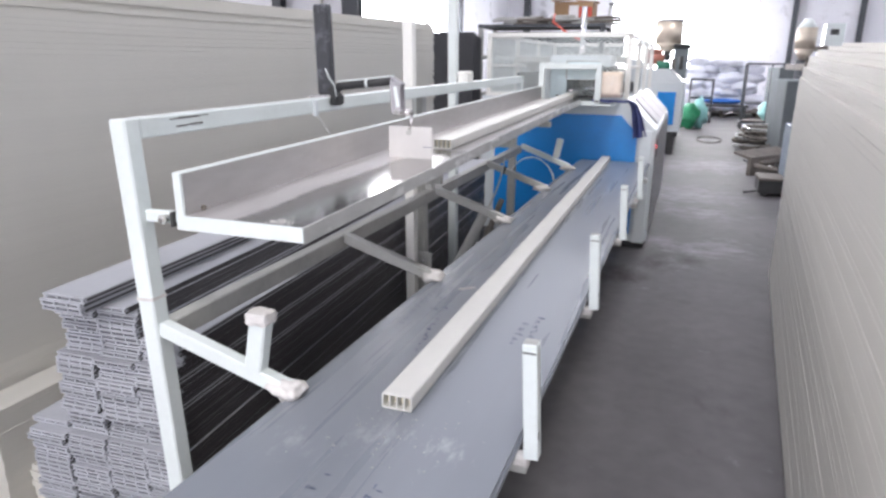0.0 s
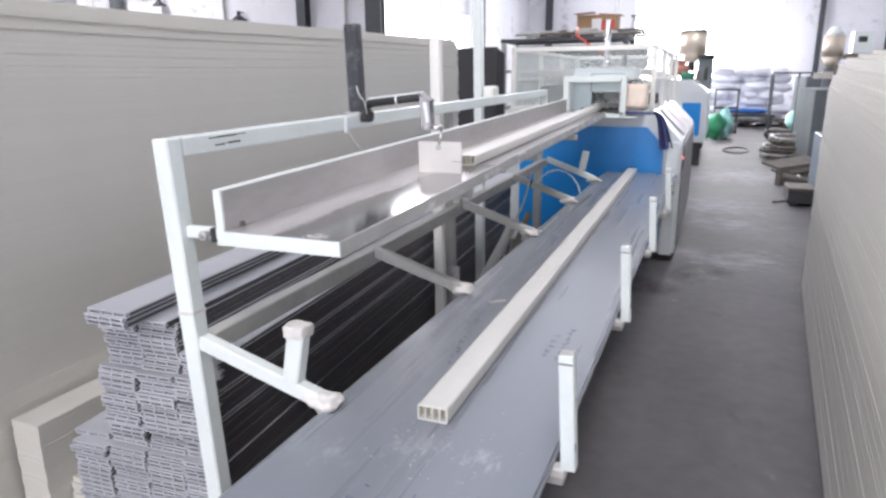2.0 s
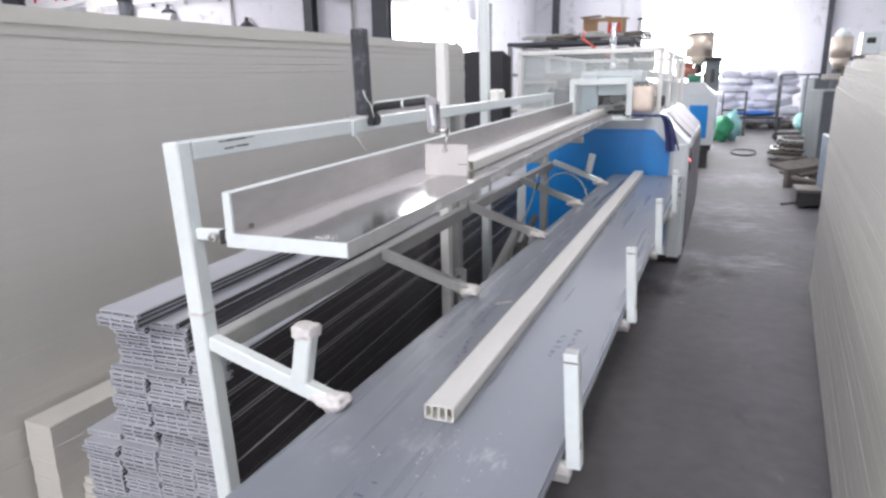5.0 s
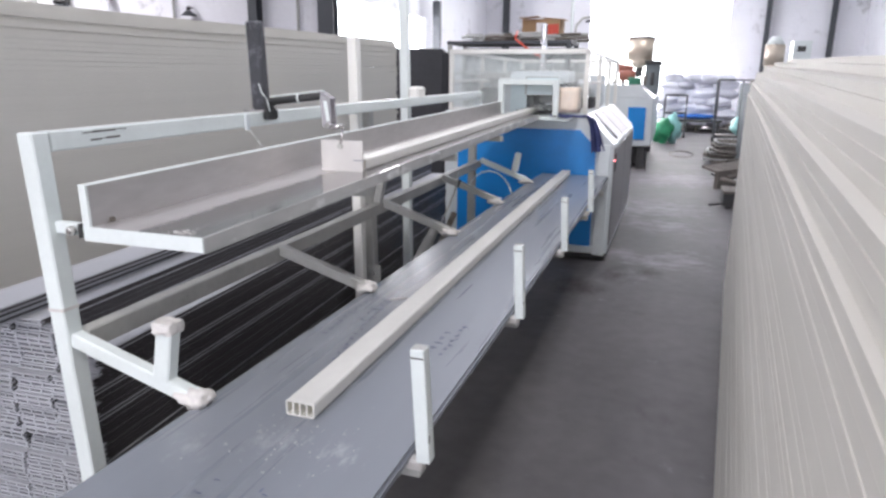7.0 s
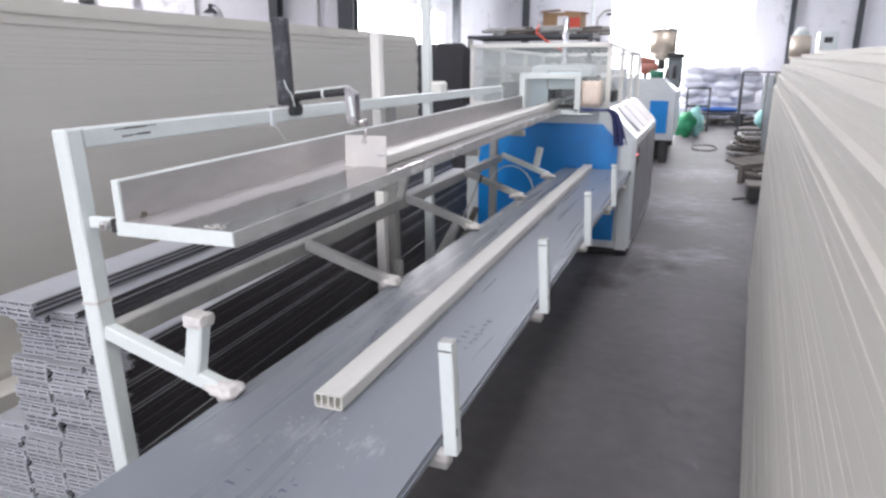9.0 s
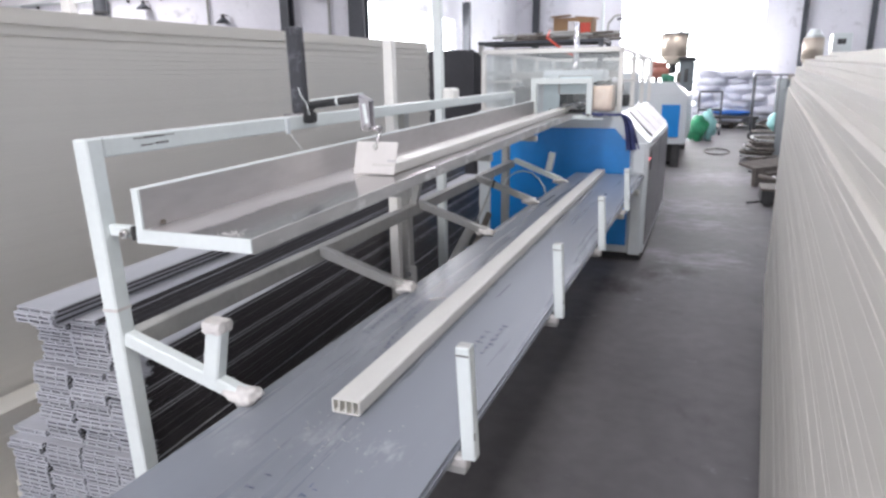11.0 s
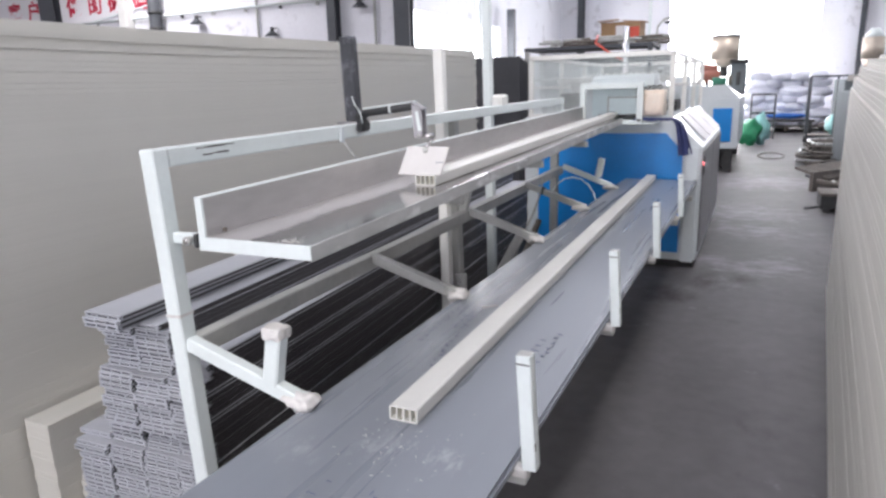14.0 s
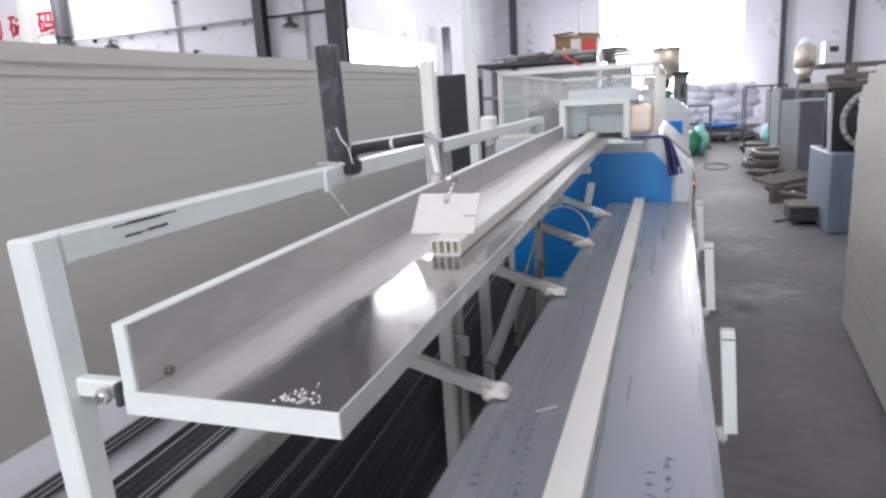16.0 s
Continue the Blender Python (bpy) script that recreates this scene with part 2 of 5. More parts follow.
def dusted(m, spots, colour, scale, cut=0.5, stretch=(1, 1, 1)):
    """Adds pale dust or dark brown colour in uneven patches: spots of (x, y, radius)."""
    n, l = m.node_tree.nodes, m.node_tree.links
    b = n["Principled BSDF"]
    base = b.inputs["Base Color"].links[0].from_socket
    co = n.new("ShaderNodeTexCoord")
    mp = n.new("ShaderNodeMapping")
    mp.inputs["Scale"].default_value = stretch
    l.new(co.outputs["Object"], mp.inputs["Vector"])
    nz = n.new("ShaderNodeTexNoise")
    nz.inputs["Scale"].default_value, nz.inputs["Detail"].default_value, nz.inputs["Roughness"].default_value = scale, 8, 0.72
    l.new(mp.outputs[0], nz.inputs["Vector"])
    total = None
    for x, y, rad in spots:
        d = n.new("ShaderNodeVectorMath")
        d.operation = "DISTANCE"
        d.inputs[1].default_value = (x, y, 0)
        flat = n.new("ShaderNodeVectorMath")
        flat.operation = "MULTIPLY"
        flat.inputs[1].default_value = (1, 1, 0)
        l.new(co.outputs["Object"], flat.inputs[0])
        l.new(flat.outputs[0], d.inputs[0])
        f = n.new("ShaderNodeMapRange")
        f.inputs["From Min"].default_value, f.inputs["From Max"].default_value = 0.0, rad
        f.inputs["To Min"].default_value, f.inputs["To Max"].default_value = 0.35, 0.0
        l.new(d.outputs["Value"], f.inputs["Value"])
        if total is None:
            total = f.outputs[0]
        else:
            mx = n.new("ShaderNodeMath")
            mx.operation = "MAXIMUM"
            l.new(total, mx.inputs[0])
            l.new(f.outputs[0], mx.inputs[1])
            total = mx.outputs[0]
    add = n.new("ShaderNodeMath")
    add.operation = "ADD"
    l.new(nz.outputs["Fac"], add.inputs[0])
    l.new(total, add.inputs[1])
    c = n.new("ShaderNodeMapRange")
    c.inputs["From Min"].default_value, c.inputs["From Max"].default_value = cut + 0.12, cut + 0.42
    c.inputs["To Max"].default_value = 0.8
    l.new(add.outputs[0], c.inputs["Value"])
    mix = n.new("ShaderNodeMix")
    mix.data_type = "RGBA"
    l.new(c.outputs[0], mix.inputs["Factor"])
    l.new(base, mix.inputs["A"])
    mix.inputs["B"].default_value = (*colour, 1)
    l.new(mix.outputs["Result"], b.inputs["Base Color"])


dusted(GREY_SHEET, [(-0.26, -0.05, 0.17), (-0.12, -0.05, 0.13), (-0.40, -0.12, 0.14)], (0.52, 0.53, 0.56), 60, 0.635, (1, 0.4, 1))
dusted(CONCRETE, [(0.12, 4.35, 0.3), (0.35, 4.15, 0.4), (0.58, 4.3, 0.45), (0.22, 3.75, 0.3), (0.35, 5.6, 0.5), (0.3, 6.5, 1.0), (0.7, 9.0, 1.4), (0.45, 5.6, 0.6)], (0.33, 0.325, 0.34), 7.0, 0.52, (0.7, 1.1, 1))
# Dark brown patches at the machine foot and under the bench end.
dusted(CONCRETE, [(0.14, 3.72, 0.34), (0.34, 3.85, 0.26), (-0.1, 3.3, 0.3)], (0.048, 0.040, 0.036), 3.2, 0.46, (1, 0.6, 1))


# ---- building helpers ----
def box(bm, x0, x1, y0, y1, z0, z1, m=None):
    vs = [bm.verts.new((x, y, z)) for x in (x0, x1) for y in (y0, y1) for z in (z0, z1)]
    if m is not None:
        for v in vs:
            v.co = m @ v.co
    fs = []
    for a in ((0, 1, 3, 2), (4, 6, 7, 5), (0, 4, 5, 1), (2, 3, 7, 6), (0, 2, 6, 4), (1, 5, 7, 3)):
        fs.append(bm.faces.new([vs[i] for i in a]))
    return fs


def beam(bm, a, b, w, h, up=(0, 0, 1)):
    """A square bar from a to b; w across, h along up."""
    a, b = Vector(a), Vector(b)
    d = (b - a).normalized()
    side = d.cross(Vector(up))
    if side.length < 1e-4:
        side = d.cross(Vector((0, 1, 0)))
    side.normalize()
    u = side.cross(d).normalized()
    vs = [bm.verts.new(p + side * sx * w / 2 + u * sz * h / 2) for p in (a, b) for sx, sz in ((-1, -1), (1, -1), (1, 1), (-1, 1))]
    for f in ((3, 2, 1, 0), (4, 5, 6, 7), (0, 1, 5, 4), (1, 2, 6, 5), (2, 3, 7, 6), (3, 0, 4, 7)):
        bm.faces.new([vs[i] for i in f])


def rod(bm, a, b, r, seg=12, r2=None):
    a, b = Vector(a), Vector(b)
    q = (b - a).to_track_quat("Z", "Y").to_matrix()
    r2 = r if r2 is None else r2
    lo = [bm.verts.new(a + q @ Vector((r * math.cos(i * math.tau / seg), r * math.sin(i * math.tau / seg), 0))) for i in range(seg)]
    hi = [bm.verts.new(b + q @ Vector((r2 * math.cos(i * math.tau / seg), r2 * math.sin(i * math.tau / seg), 0))) for i in range(seg)]
    for i in range(seg):
        j = (i + 1) % seg
        bm.faces.new((lo[i], lo[j], hi[j], hi[i])).smooth = True
    bm.faces.new(lo[::-1])
    bm.faces.new(hi)


def hose(bm, pts, r, seg=8):
    for a, b in zip(pts, pts[1:]):
        rod(bm, a, b, r, seg)


def soften(bm, width=0.003, seg=1):
    bmesh.ops.recalc_face_normals(bm, faces=bm.faces)
    bmesh.ops.bevel(bm, geom=list(bm.edges), offset=width, segments=seg, affect="EDGES", clamp_overlap=True)


def lump(bm, c, size, rough=0.15, sub=2, seed=0):
    """An uneven rounded body."""
    got = bmesh.ops.create_icosphere(bm, subdivisions=sub, radius=1)["verts"]
    for v in got:
        k = 1 + rough * noise.noise(v.co * 1.7 + Vector((seed * 3.1, seed, 0)))
        v.co = Vector((c[0] + v.co.x * size[0] * k, c[1] + v.co.y * size[1] * k, c[2] + v.co.z * size[2] * k))
    for f in bm.faces:
        f.smooth = True


def part(name, bm, material, parent, label=""):
    me = bpy.data.meshes.new(name)
    bmesh.ops.recalc_face_normals(bm, faces=bm.faces)
    bm.to_mesh(me)
    bm.free()
    for mt in material if isinstance(material, (list, tuple)) else [material]:
        me.materials.append(mt)
    ob = new(name, me)
    ob.parent = parent
    if label:
        tagged(ob, label)
    return ob


def solid(name, bm, material, label="", category="", group="", kind=""):
    return tagged(part(name, bm, material, None), label, category, group, kind)


def thing(name, label, category, at=(0, 0, 0), group="", kind=""):
    e = new(name)
    e.empty_display_size = 0.1
    e.location = at
    return tagged(e, label, category, group, kind)


def bar(name, parent, material, a, b, w, h, bev=0.003, label="", up=(0, 0, 1)):
    bm = bmesh.new()
    beam(bm, a, b, w, h, up)
    if bev:
        soften(bm, bev)
    return part(name, bm, material, parent, label)


def block(name, parent, material, x0, x1, y0, y1, z0, z1, bev=0.004, label=""):
    bm = bmesh.new()
    box(bm, x0, x1, y0, y1, z0, z1)
    if bev:
        soften(bm, bev)
    return part(name, bm, material, parent, label)


def pipe(name, parent, material, a, b, r, seg=14, label="", r2=None):
    bm = bmesh.new()
    rod(bm, a, b, r, seg, r2)
    return part(name, bm, material, parent, label)


def wall(name, material, axis, at, thick, lo, hi, height, holes=()):
    """A wall in the plane axis = at, cut open for each hole (lo, hi, bottom, top)."""
    bm = bmesh.new()
    us = sorted({lo, hi, *(u for h in holes for u in h[:2])})
    zs = sorted({0.0, height, *(z for h in holes for z in h[2:])})
    for u0, u1 in zip(us, us[1:]):
        for z0, z1 in zip(zs, zs[1:]):
            um, zm = (u0 + u1) / 2, (z0 + z1) / 2
            if any(h[0] < um < h[1] and h[2] < zm < h[3] for h in holes):
                continue
            if axis == "x":
                box(bm, at, at + thick, u0, u1, z0, z1)
            else:
                box(bm, u0, u1, at, at + thick, z0, z1)
    bmesh.ops.remove_doubles(bm, verts=bm.verts, dist=1e-5)
    return solid(name, bm, material, kind="structure")


# ---- the hall ----
def hall():
    x0, x1, y0, y1, h = (HALL[k] for k in ("x0", "x1", "y0", "y1", "h"))
    bm = bmesh.new()
    bmesh.ops.create_grid(bm, x_segments=54, y_segments=48, size=1)
    for v in bm.verts:
        v.co = Vector((-7.75 + v.co.x * 13.45, 8.5 + v.co.y * 13.7, 0.004 * noise.noise(Vector((v.co.x * 5, v.co.y * 9, 0))) - 0.004))
    solid("floor", bm, CONCRETE, "worn grey concrete factory floor with pale dusty scuffs", "floor", kind="structure")
    wx, wy = HALL["wing"], HALL["wing_y"]
    wall("wall_west", PLASTER, "x", x0 - 0.2, 0.2, wy + 0.2, y1, h, [(11.05, 15.95, 1.5, 2.93), (11.3, 14.5, 3.9, 5.3)])
    wall("wall_wing", PLASTER, "y", wy, 0.2, wx - 0.2, x0, h)
    wall("wall_wing_end", PLASTER, "x", wx - 0.2, 0.2, y0, wy, h)
    # The east openings are unseen, made for the added fill lamps.
    wall("wall_east", PLASTER, "x", x1, 0.2, y0, y1, h, [(wy - 1.7, wy + 1.7, 1.9, 3.7) for wy in (0.0, 6.0, 12.0)])
    wall("wall_north", PLASTER, "y", y1, 0.2, x0 - 0.2, x1 + 0.2, h, [(-2.46, 1.8, 0.0, 4.5)])
    # The south opening is unseen, made to let the rear fill in.
    wall("wall_south", PLASTER, "y", y0 - 0.2, 0.2, wx - 0.2, x1 + 0.2, h, [(-2.1, 2.5, 0.0, 4.1)])
    bm = bmesh.new()
    edges = [v for pair in UNSEEN_ROOF_LIGHTS for v in pair]
    for a, b, far in ((wx - 0.2, edges[0], wy + 0.2), (edges[1], x0 - 0.2, wy + 0.2), (x0 - 0.2, edges[2], y1 + 0.2), (edges[3], edges[4], y1 + 0.2), (edges[5], x1 + 0.2, y1 + 0.2)):
        box(bm, a, b, y0 - 0.2, far, h, h + 0.15)
    for a, b in UNSEEN_ROOF_LIGHTS:
        near_end, far = (wy - 0.3, wy + 0.2) if a < x0 else (21.0, y1 + 0.2)
        box(bm, a, b, y0 - 0.2, -3.6, h, h + 0.15)
        box(bm, a, b, near_end, far, h, h + 0.15)
    solid("ceiling", bm, ROOFM, kind="structure")
    bm = bmesh.new()
    box(bm, -9, 9, 25.0, 25.1, -0.5, 8)
    solid("backdrop", bm, SKYGLOW, "bright overexposed daylight outside the open hall door", "backdrop", kind="structure")
    bm = bmesh.new()
    box(bm, -8.1, -8.0, 11.2, 21, 0, 9)
    solid("backdrop", bm, SKYGLOW, "bright daylight outside the side window", "backdrop", kind="structure")
    # Glowing sheet added behind the camera, with no source in view.
    bm = bmesh.new()
    box(bm, -7, 7, -8.1, -8.0, -0.5, 7)
    solid("backdrop", bm, glow("rear_fill_glow", (0.9, 0.92, 1.0), 1.2), "unseen glowing sheet behind the south opening, added as fill", "backdrop", kind="structure")
    # window bars
    w = thing("window_1", "wide side window with thin white bars, blown out by daylight", "window", (x0 - 0.1, 13.5, 1.5), kind="structure")
    for yy in (-2.42, -0.8, 0.8, 2.42):
        bar("window_bar", w, WHITE, (0, yy, 0), (0, yy, 1.43), 0.05, 0.04)
    bar("window_sill", w, PLASTER, (0.1, -2.45, -0.02), (0.1, 2.45, -0.02), 0.2, 0.04)


def h_column(label, at, w, group, depth=0.2):
    """A rolled steel column; w is the width of its face."""
    b = thing("steel_column", label, "column", at, group)
    bm = bmesh.new()
    box(bm, -w / 2, w / 2, -depth / 2, -depth / 2 + 0.02, 0, 5.58)
    box(bm, -w / 2, w / 2, depth / 2 - 0.02, depth / 2, 0, 5.58)
    box(bm, -0.012, 0.012, -depth / 2 + 0.02, depth / 2 - 0.02, 0, 5.58)
    part("column_shaft", bm, COLUMN, b)
    block("base_plate", b, COLUMN, -w / 2 - 0.06, w / 2 + 0.06, -depth / 2 - 0.05, depth / 2, 0, 0.025)
    return b


def columns():
    wy = HALL["wing_y"]
    for x, w in ((-16.3, 0.56), (-7.6, 0.20), (-5.98, 0.34)):
        h_column("dark painted steel column standing against the white wall", (x, wy - 0.14, 0), w, "columns along the wall")
    b = thing("drain_pipe", "thick dark pipe running up the white wall", "pipe", (-12.53, wy - 0.2, 0))
    pipe("pipe", b, COLUMN, (0, 0, 0), (0, 0, 5.58), 0.14, 18)
    for z in (1.8, 2.9, 3.25, 4.2):
        pipe("clamp", b, DARK, (0, 0, z), (0, 0, z + 0.06), 0.16, 18)
    b = thing("wall_pillar", "pale plastered pillar in front of the banner", "pillar", (-13.58, wy - 0.12, 0))
    block("shaft", b, IVORY, -0.14, 0.14, -0.11, 0.11, 0, 5.58, 0.01)
    for x in (2.85, 4.6, -5.28):
        h_column("dark steel column standing against the end wall", (x, 21.85, 0), 0.2 if x < 0 else 0.13, "columns along the end wall")
    b = thing("short_post", "short dark steel post standing by the side window", "post", (-5.72, 16.1, 0))
    bar("shaft", b, COLUMN, (0, 0, 0.02), (0, 0, 3.36), 0.2, 0.14, 0.01, up=(0, 1, 0))
    block("base_plate", b, COLUMN, -0.15, 0.15, -0.2, 0.2, 0, 0.02)
    b = thing("white_pole", "thin white pole standing in front of the side window", "pole", (-5.75, 13.9, 0))
    pipe("shaft", b, WHITE, (0, 0, 0), (0, 0, 3.46), 0.06)
    b = thing("drop_pipe", "thin white pipe running up the end wall", "pipe", (-3.05, 21.9, 0))
    pipe("pipe", b, WHITE, (0, 0, 0), (0, 0, 5.58), 0.05)
    c = thing("conduit_pipe", "long pale conduit pipe fixed along the white wall", "pipe", (-15.2, wy - 0.07, 3.21))
    pipe("pipe", c, WHITE, (0, 0, 0), (7.4, 0, 0.01), 0.03)
    pipe("pipe", c, COLUMN, (7.4, 0, 0.01), (9.0, 0, 0.02), 0.022)
    for k in range(9):
        bar("bracket", c, GREYW if k % 3 else DARK, (0.5 + 0.95 * k, 0.0, -0.03), (0.5 + 0.95 * k, 0.06, -0.03), 0.05, 0.1)
    for x in (-9.64, -6.68):
        b = thing("wall_pipe", "thin grey pipe running up the white wall", "pipe", (x, wy - 0.05, 0), "thin pipes on the wall")
        pipe("pipe", b, GREYW, (0, 0, 0), (0, 0, 5.58), 0.028, 10)
        for z in (2.2, 3.7):
            block("pipe_clip", b, DARK, -0.04, 0.04, -0.03, 0.045, z, z + 0.03, 0.003)
    # The last position stands in for a small dark oval, drawn as a lamp.
    for x, z in ((-11.3, 3.0), (-6.95, 3.04), (-9.18, 2.62)):
        b = thing("wall_lamp", "small dark unlit lamp with a conical shade on the wall", "wall lamp", (x, wy, z), "lamps on the wall")
        pipe("bracket", b, DARK, (0, 0, 0.12), (0, -0.16, 0.12), 0.014, 8)
        pipe("socket", b, DARK, (0, -0.16, 0.14), (0, -0.16, 0.05), 0.04, 12)
        pipe("shade", b, COLUMN, (0, -0.16, 0.06), (0, -0.16, -0.04), 0.05, 16, r2=0.16)


def banner():
    b = thing("wall_banner", "white wall banner with large red lettering", "banner", (-15.5, HALL["wing_y"] - 0.03, 3.2))
    bm = bmesh.new()
    front = [bm.verts.new((x, 0.0, z)) for x, z in ((-4.6, 0.0), (0.5, 0.02), (2.75, 0.30), (2.75, 0.86), (-4.6, 0.86))]
    back = [bm.verts.new(v.co + Vector((0, 0.012, 0))) for v in front]
    for i in range(5):
        j = (i + 1) % 5
        bm.faces.new((front[i], front[j], back[j], back[i]))
    bm.faces.new(front)
    bm.faces.new(back[::-1])
    part("cloth", bm, BANNER, b)
    for a, c in (((-4.6, -0.004, 0.012), (0.5, -0.004, 0.032)), ((0.5, -0.004, 0.032), (2.75, -0.004, 0.312))):
        bar("hem", b, WHITE, a, c, 0.012, 0.03, 0.002)
    for ch, x in zip("客户信任的砝码", (-2.38, -1.59, -0.8, -0.03, 0.77, 1.5, 2.36)):
        cu = bpy.data.curves.new("letters", "FONT")
        cu.body, cu.size, cu.extrude, cu.resolution_u, cu.align_x = ch, 0.52, 0.003, 2, "CENTER"
        cu.offset = 0.013
        tmp = bpy.data.objects.new("letters", cu)
        me = bpy.data.meshes.new_from_object(tmp)
        bpy.data.objects.remove(tmp)
        me.materials.append(RED_INK)
        ob = new("letter", me)
        ob.parent = b
        ob.matrix_basis = Matrix(((1, 0, 0, x), (0, 0, -1, -0.004), (0, 1, 0, 0.26), (0, 0, 0, 1)))


hall()
columns()
banner()


# ---- board piles ----
def sheet_mesh(name, w, l, t, seed, seg=14, wave=0.004):
    """A long board with a slightly wavy edge, its near lower inner corner at the origin."""
    verts, faces = [], []
    rng = random.Random(seed)
    ph = [rng.uniform(0, 6.28) for _ in range(4)]
    for i in range(seg + 1):
        y = l * i / seg
        dz = wave * (math.sin(0.6 + 1.1 * y) + 0.5 * math.sin(2.0 + 2.7 * y))
        dx = 0.0003 * math.sin(ph[2] + 1.6 * y)
        verts += [(dx, y, dz), (w + dx, y, dz), (w + dx, y, t + dz), (dx, y, t + dz)]
    for i in range(seg):
        a, b = 4 * i, 4 * i + 4
        for k in range(4):
            faces.append((a + k, a + (k + 1) % 4, b + (k + 1) % 4, b + k))
    faces += [(3, 2, 1, 0), tuple(4 * seg + k for k in range(4))]
    me = bpy.data.meshes.new(name)
    me.from_pydata(verts, [], faces)
    me.materials.append(CREAM_SHEET)
    return me


def board_pile(label, at, turn, w, l, count, pitch, rise, inward, spread, seed, jitter=0.02):
    """Boards stacked flat. rise: how much the upper boards tip up towards the far end; inward: +1 if the seen face looks to -x."""
    rng = random.Random(seed)
    pile = thing("board_pile", label, "pile of boards", at, "board piles")
    pile.rotation_euler = (0, 0, turn)
    kinds = [sheet_mesh("board", w, l, pitch + 0.0001, seed * 10 + k) for k in range(5)]
    for i in range(count):
        f = i / count
        ob = new("board", kinds[rng.randrange(5)])
        ob.parent = pile
        x = rng.gauss(0, 0.00015 + 0.0005 * f * f * f) + (0.002 if rng.random() < 0.05 * f else 0)
        x += spread(i, count)
        ob.location = (inward * x if inward > 0 else inward * x - w, rng.uniform(-jitter, jitter), i * pitch)
        ob.rotation_euler = (rise * f, 0, rng.gauss(0, 0.00012))
    return pile


def right_spread(i, n):
    top = i - (n - 13)
    return 0.0 if top < 0 else (0.002, 0.002, 0.003, 0.012, 0.013, 0.014, 0.032, 0.034, 0.036, 0.072, 0.076, 0.13, 0.20)[top]


def left_spread(i, n):
    top = i - (n - 7)
    return 0.0 if top < 0 else (0.003, 0.009, 0.004, 0.012, 0.006, 0.018, 0.024)[top]


# ---- stack of grey planks ----
def plank_mesh(l, seed):
    """A hollow grey plank: light faces, thin lips, dark long sides and core ends with shade painted in."""
    w, t = 0.119, 0.0144
    rng = random.Random(seed)
    me = bpy.data.meshes.new("plank")
    v, f, mi = [], [], []

    def ring(y, x0, x1, z0, z1):
        k = len(v)
        v.extend(((x0, y, z0), (x1, y, z0), (x1, y, z1), (x0, y, z1)))
        return k

    lip = 0.0040
    a, b = ring(0, 0, w, 0, lip), ring(l, 0, w, 0, lip)
    c, d = ring(0, 0.0, w, t - lip, t), ring(l, 0.0, w, t - lip, t)
    e, g = ring(0.010, 0.0003, w - 0.0003, lip, t - lip), ring(l - 0.010, 0.0003, w - 0.0003, lip, t - lip)
    for p, q, m in ((a, b, 0), (c, d, 0), (e, g, 1)):
        for k in range(4):
            f.append((p + k, p + (k + 1) % 4, q + (k + 1) % 4, q + k))
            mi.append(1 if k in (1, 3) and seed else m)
        f.append((p + 3, p + 2, p + 1, p))
        f.append((q, q + 1, q + 2, q + 3))
        mi += [2, 2] if m else [0, 0]
    # webs that divide the hollow end
    for x in (0.004, 0.040, 0.076, 0.110):
        k = ring(-0.0005, x, x + 0.005, lip + 0.0002, t - lip - 0.0002)
        j = ring(0.02, x, x + 0.005, lip + 0.0002, t - lip - 0.0002)
        f += [(k + 3, k + 2, k + 1, k), (k, k + 1, j + 1, j), (k + 1, k + 2, j + 2, j + 1), (k + 2, k + 3, j + 3, j + 2), (k + 3, k, j, j + 3)]
        mi += [0] * 5
    me.from_pydata(v, [], f)
    me.materials.append(PLANK)
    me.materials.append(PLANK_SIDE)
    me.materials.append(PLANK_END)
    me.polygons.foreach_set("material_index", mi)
    return me


def plank_stack():
    rng = random.Random(5)
    s = thing("plank_stack", "tall uneven stack of grey hollow plastic planks on the floor", "stack of planks", (0.0, 0.075, 0))
    s.rotation_euler = (0, 0, radians(4))
    me = [plank_mesh(3.35, k) for k in range(3)]
    group_of, g = [], 0
    while len(group_of) < 60:
        group_of += [g] * rng.randint(4, 8)
        g += 1
    shift = [rng.uniform(-0.014, 0.014) for _ in range(g)]
    ledge = [rng.uniform(-0.014, 0.014) for _ in range(g)]
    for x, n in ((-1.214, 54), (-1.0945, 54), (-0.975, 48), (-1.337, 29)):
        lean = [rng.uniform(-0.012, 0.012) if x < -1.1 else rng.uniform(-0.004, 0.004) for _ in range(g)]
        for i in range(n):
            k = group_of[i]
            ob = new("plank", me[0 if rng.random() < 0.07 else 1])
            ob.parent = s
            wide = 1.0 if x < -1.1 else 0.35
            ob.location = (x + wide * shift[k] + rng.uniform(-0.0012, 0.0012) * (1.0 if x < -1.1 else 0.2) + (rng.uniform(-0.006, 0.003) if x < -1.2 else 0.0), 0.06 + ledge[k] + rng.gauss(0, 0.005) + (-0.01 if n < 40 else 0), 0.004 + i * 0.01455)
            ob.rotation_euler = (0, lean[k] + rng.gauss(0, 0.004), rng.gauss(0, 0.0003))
    for x, z, tip in ((-1.162, 0.7915, 0.02), (-1.156, 0.8065, 0.012), (-1.148, 0.821, 0.016)):
        ob = new("plank", me[0])
        ob.parent = s
        ob.location = (x, -0.02 + 0.9 * (tip - 0.015), z)
        ob.rotation_euler = (0, tip, 0.004 + 0.5 * (tip - 0.016))
    return s


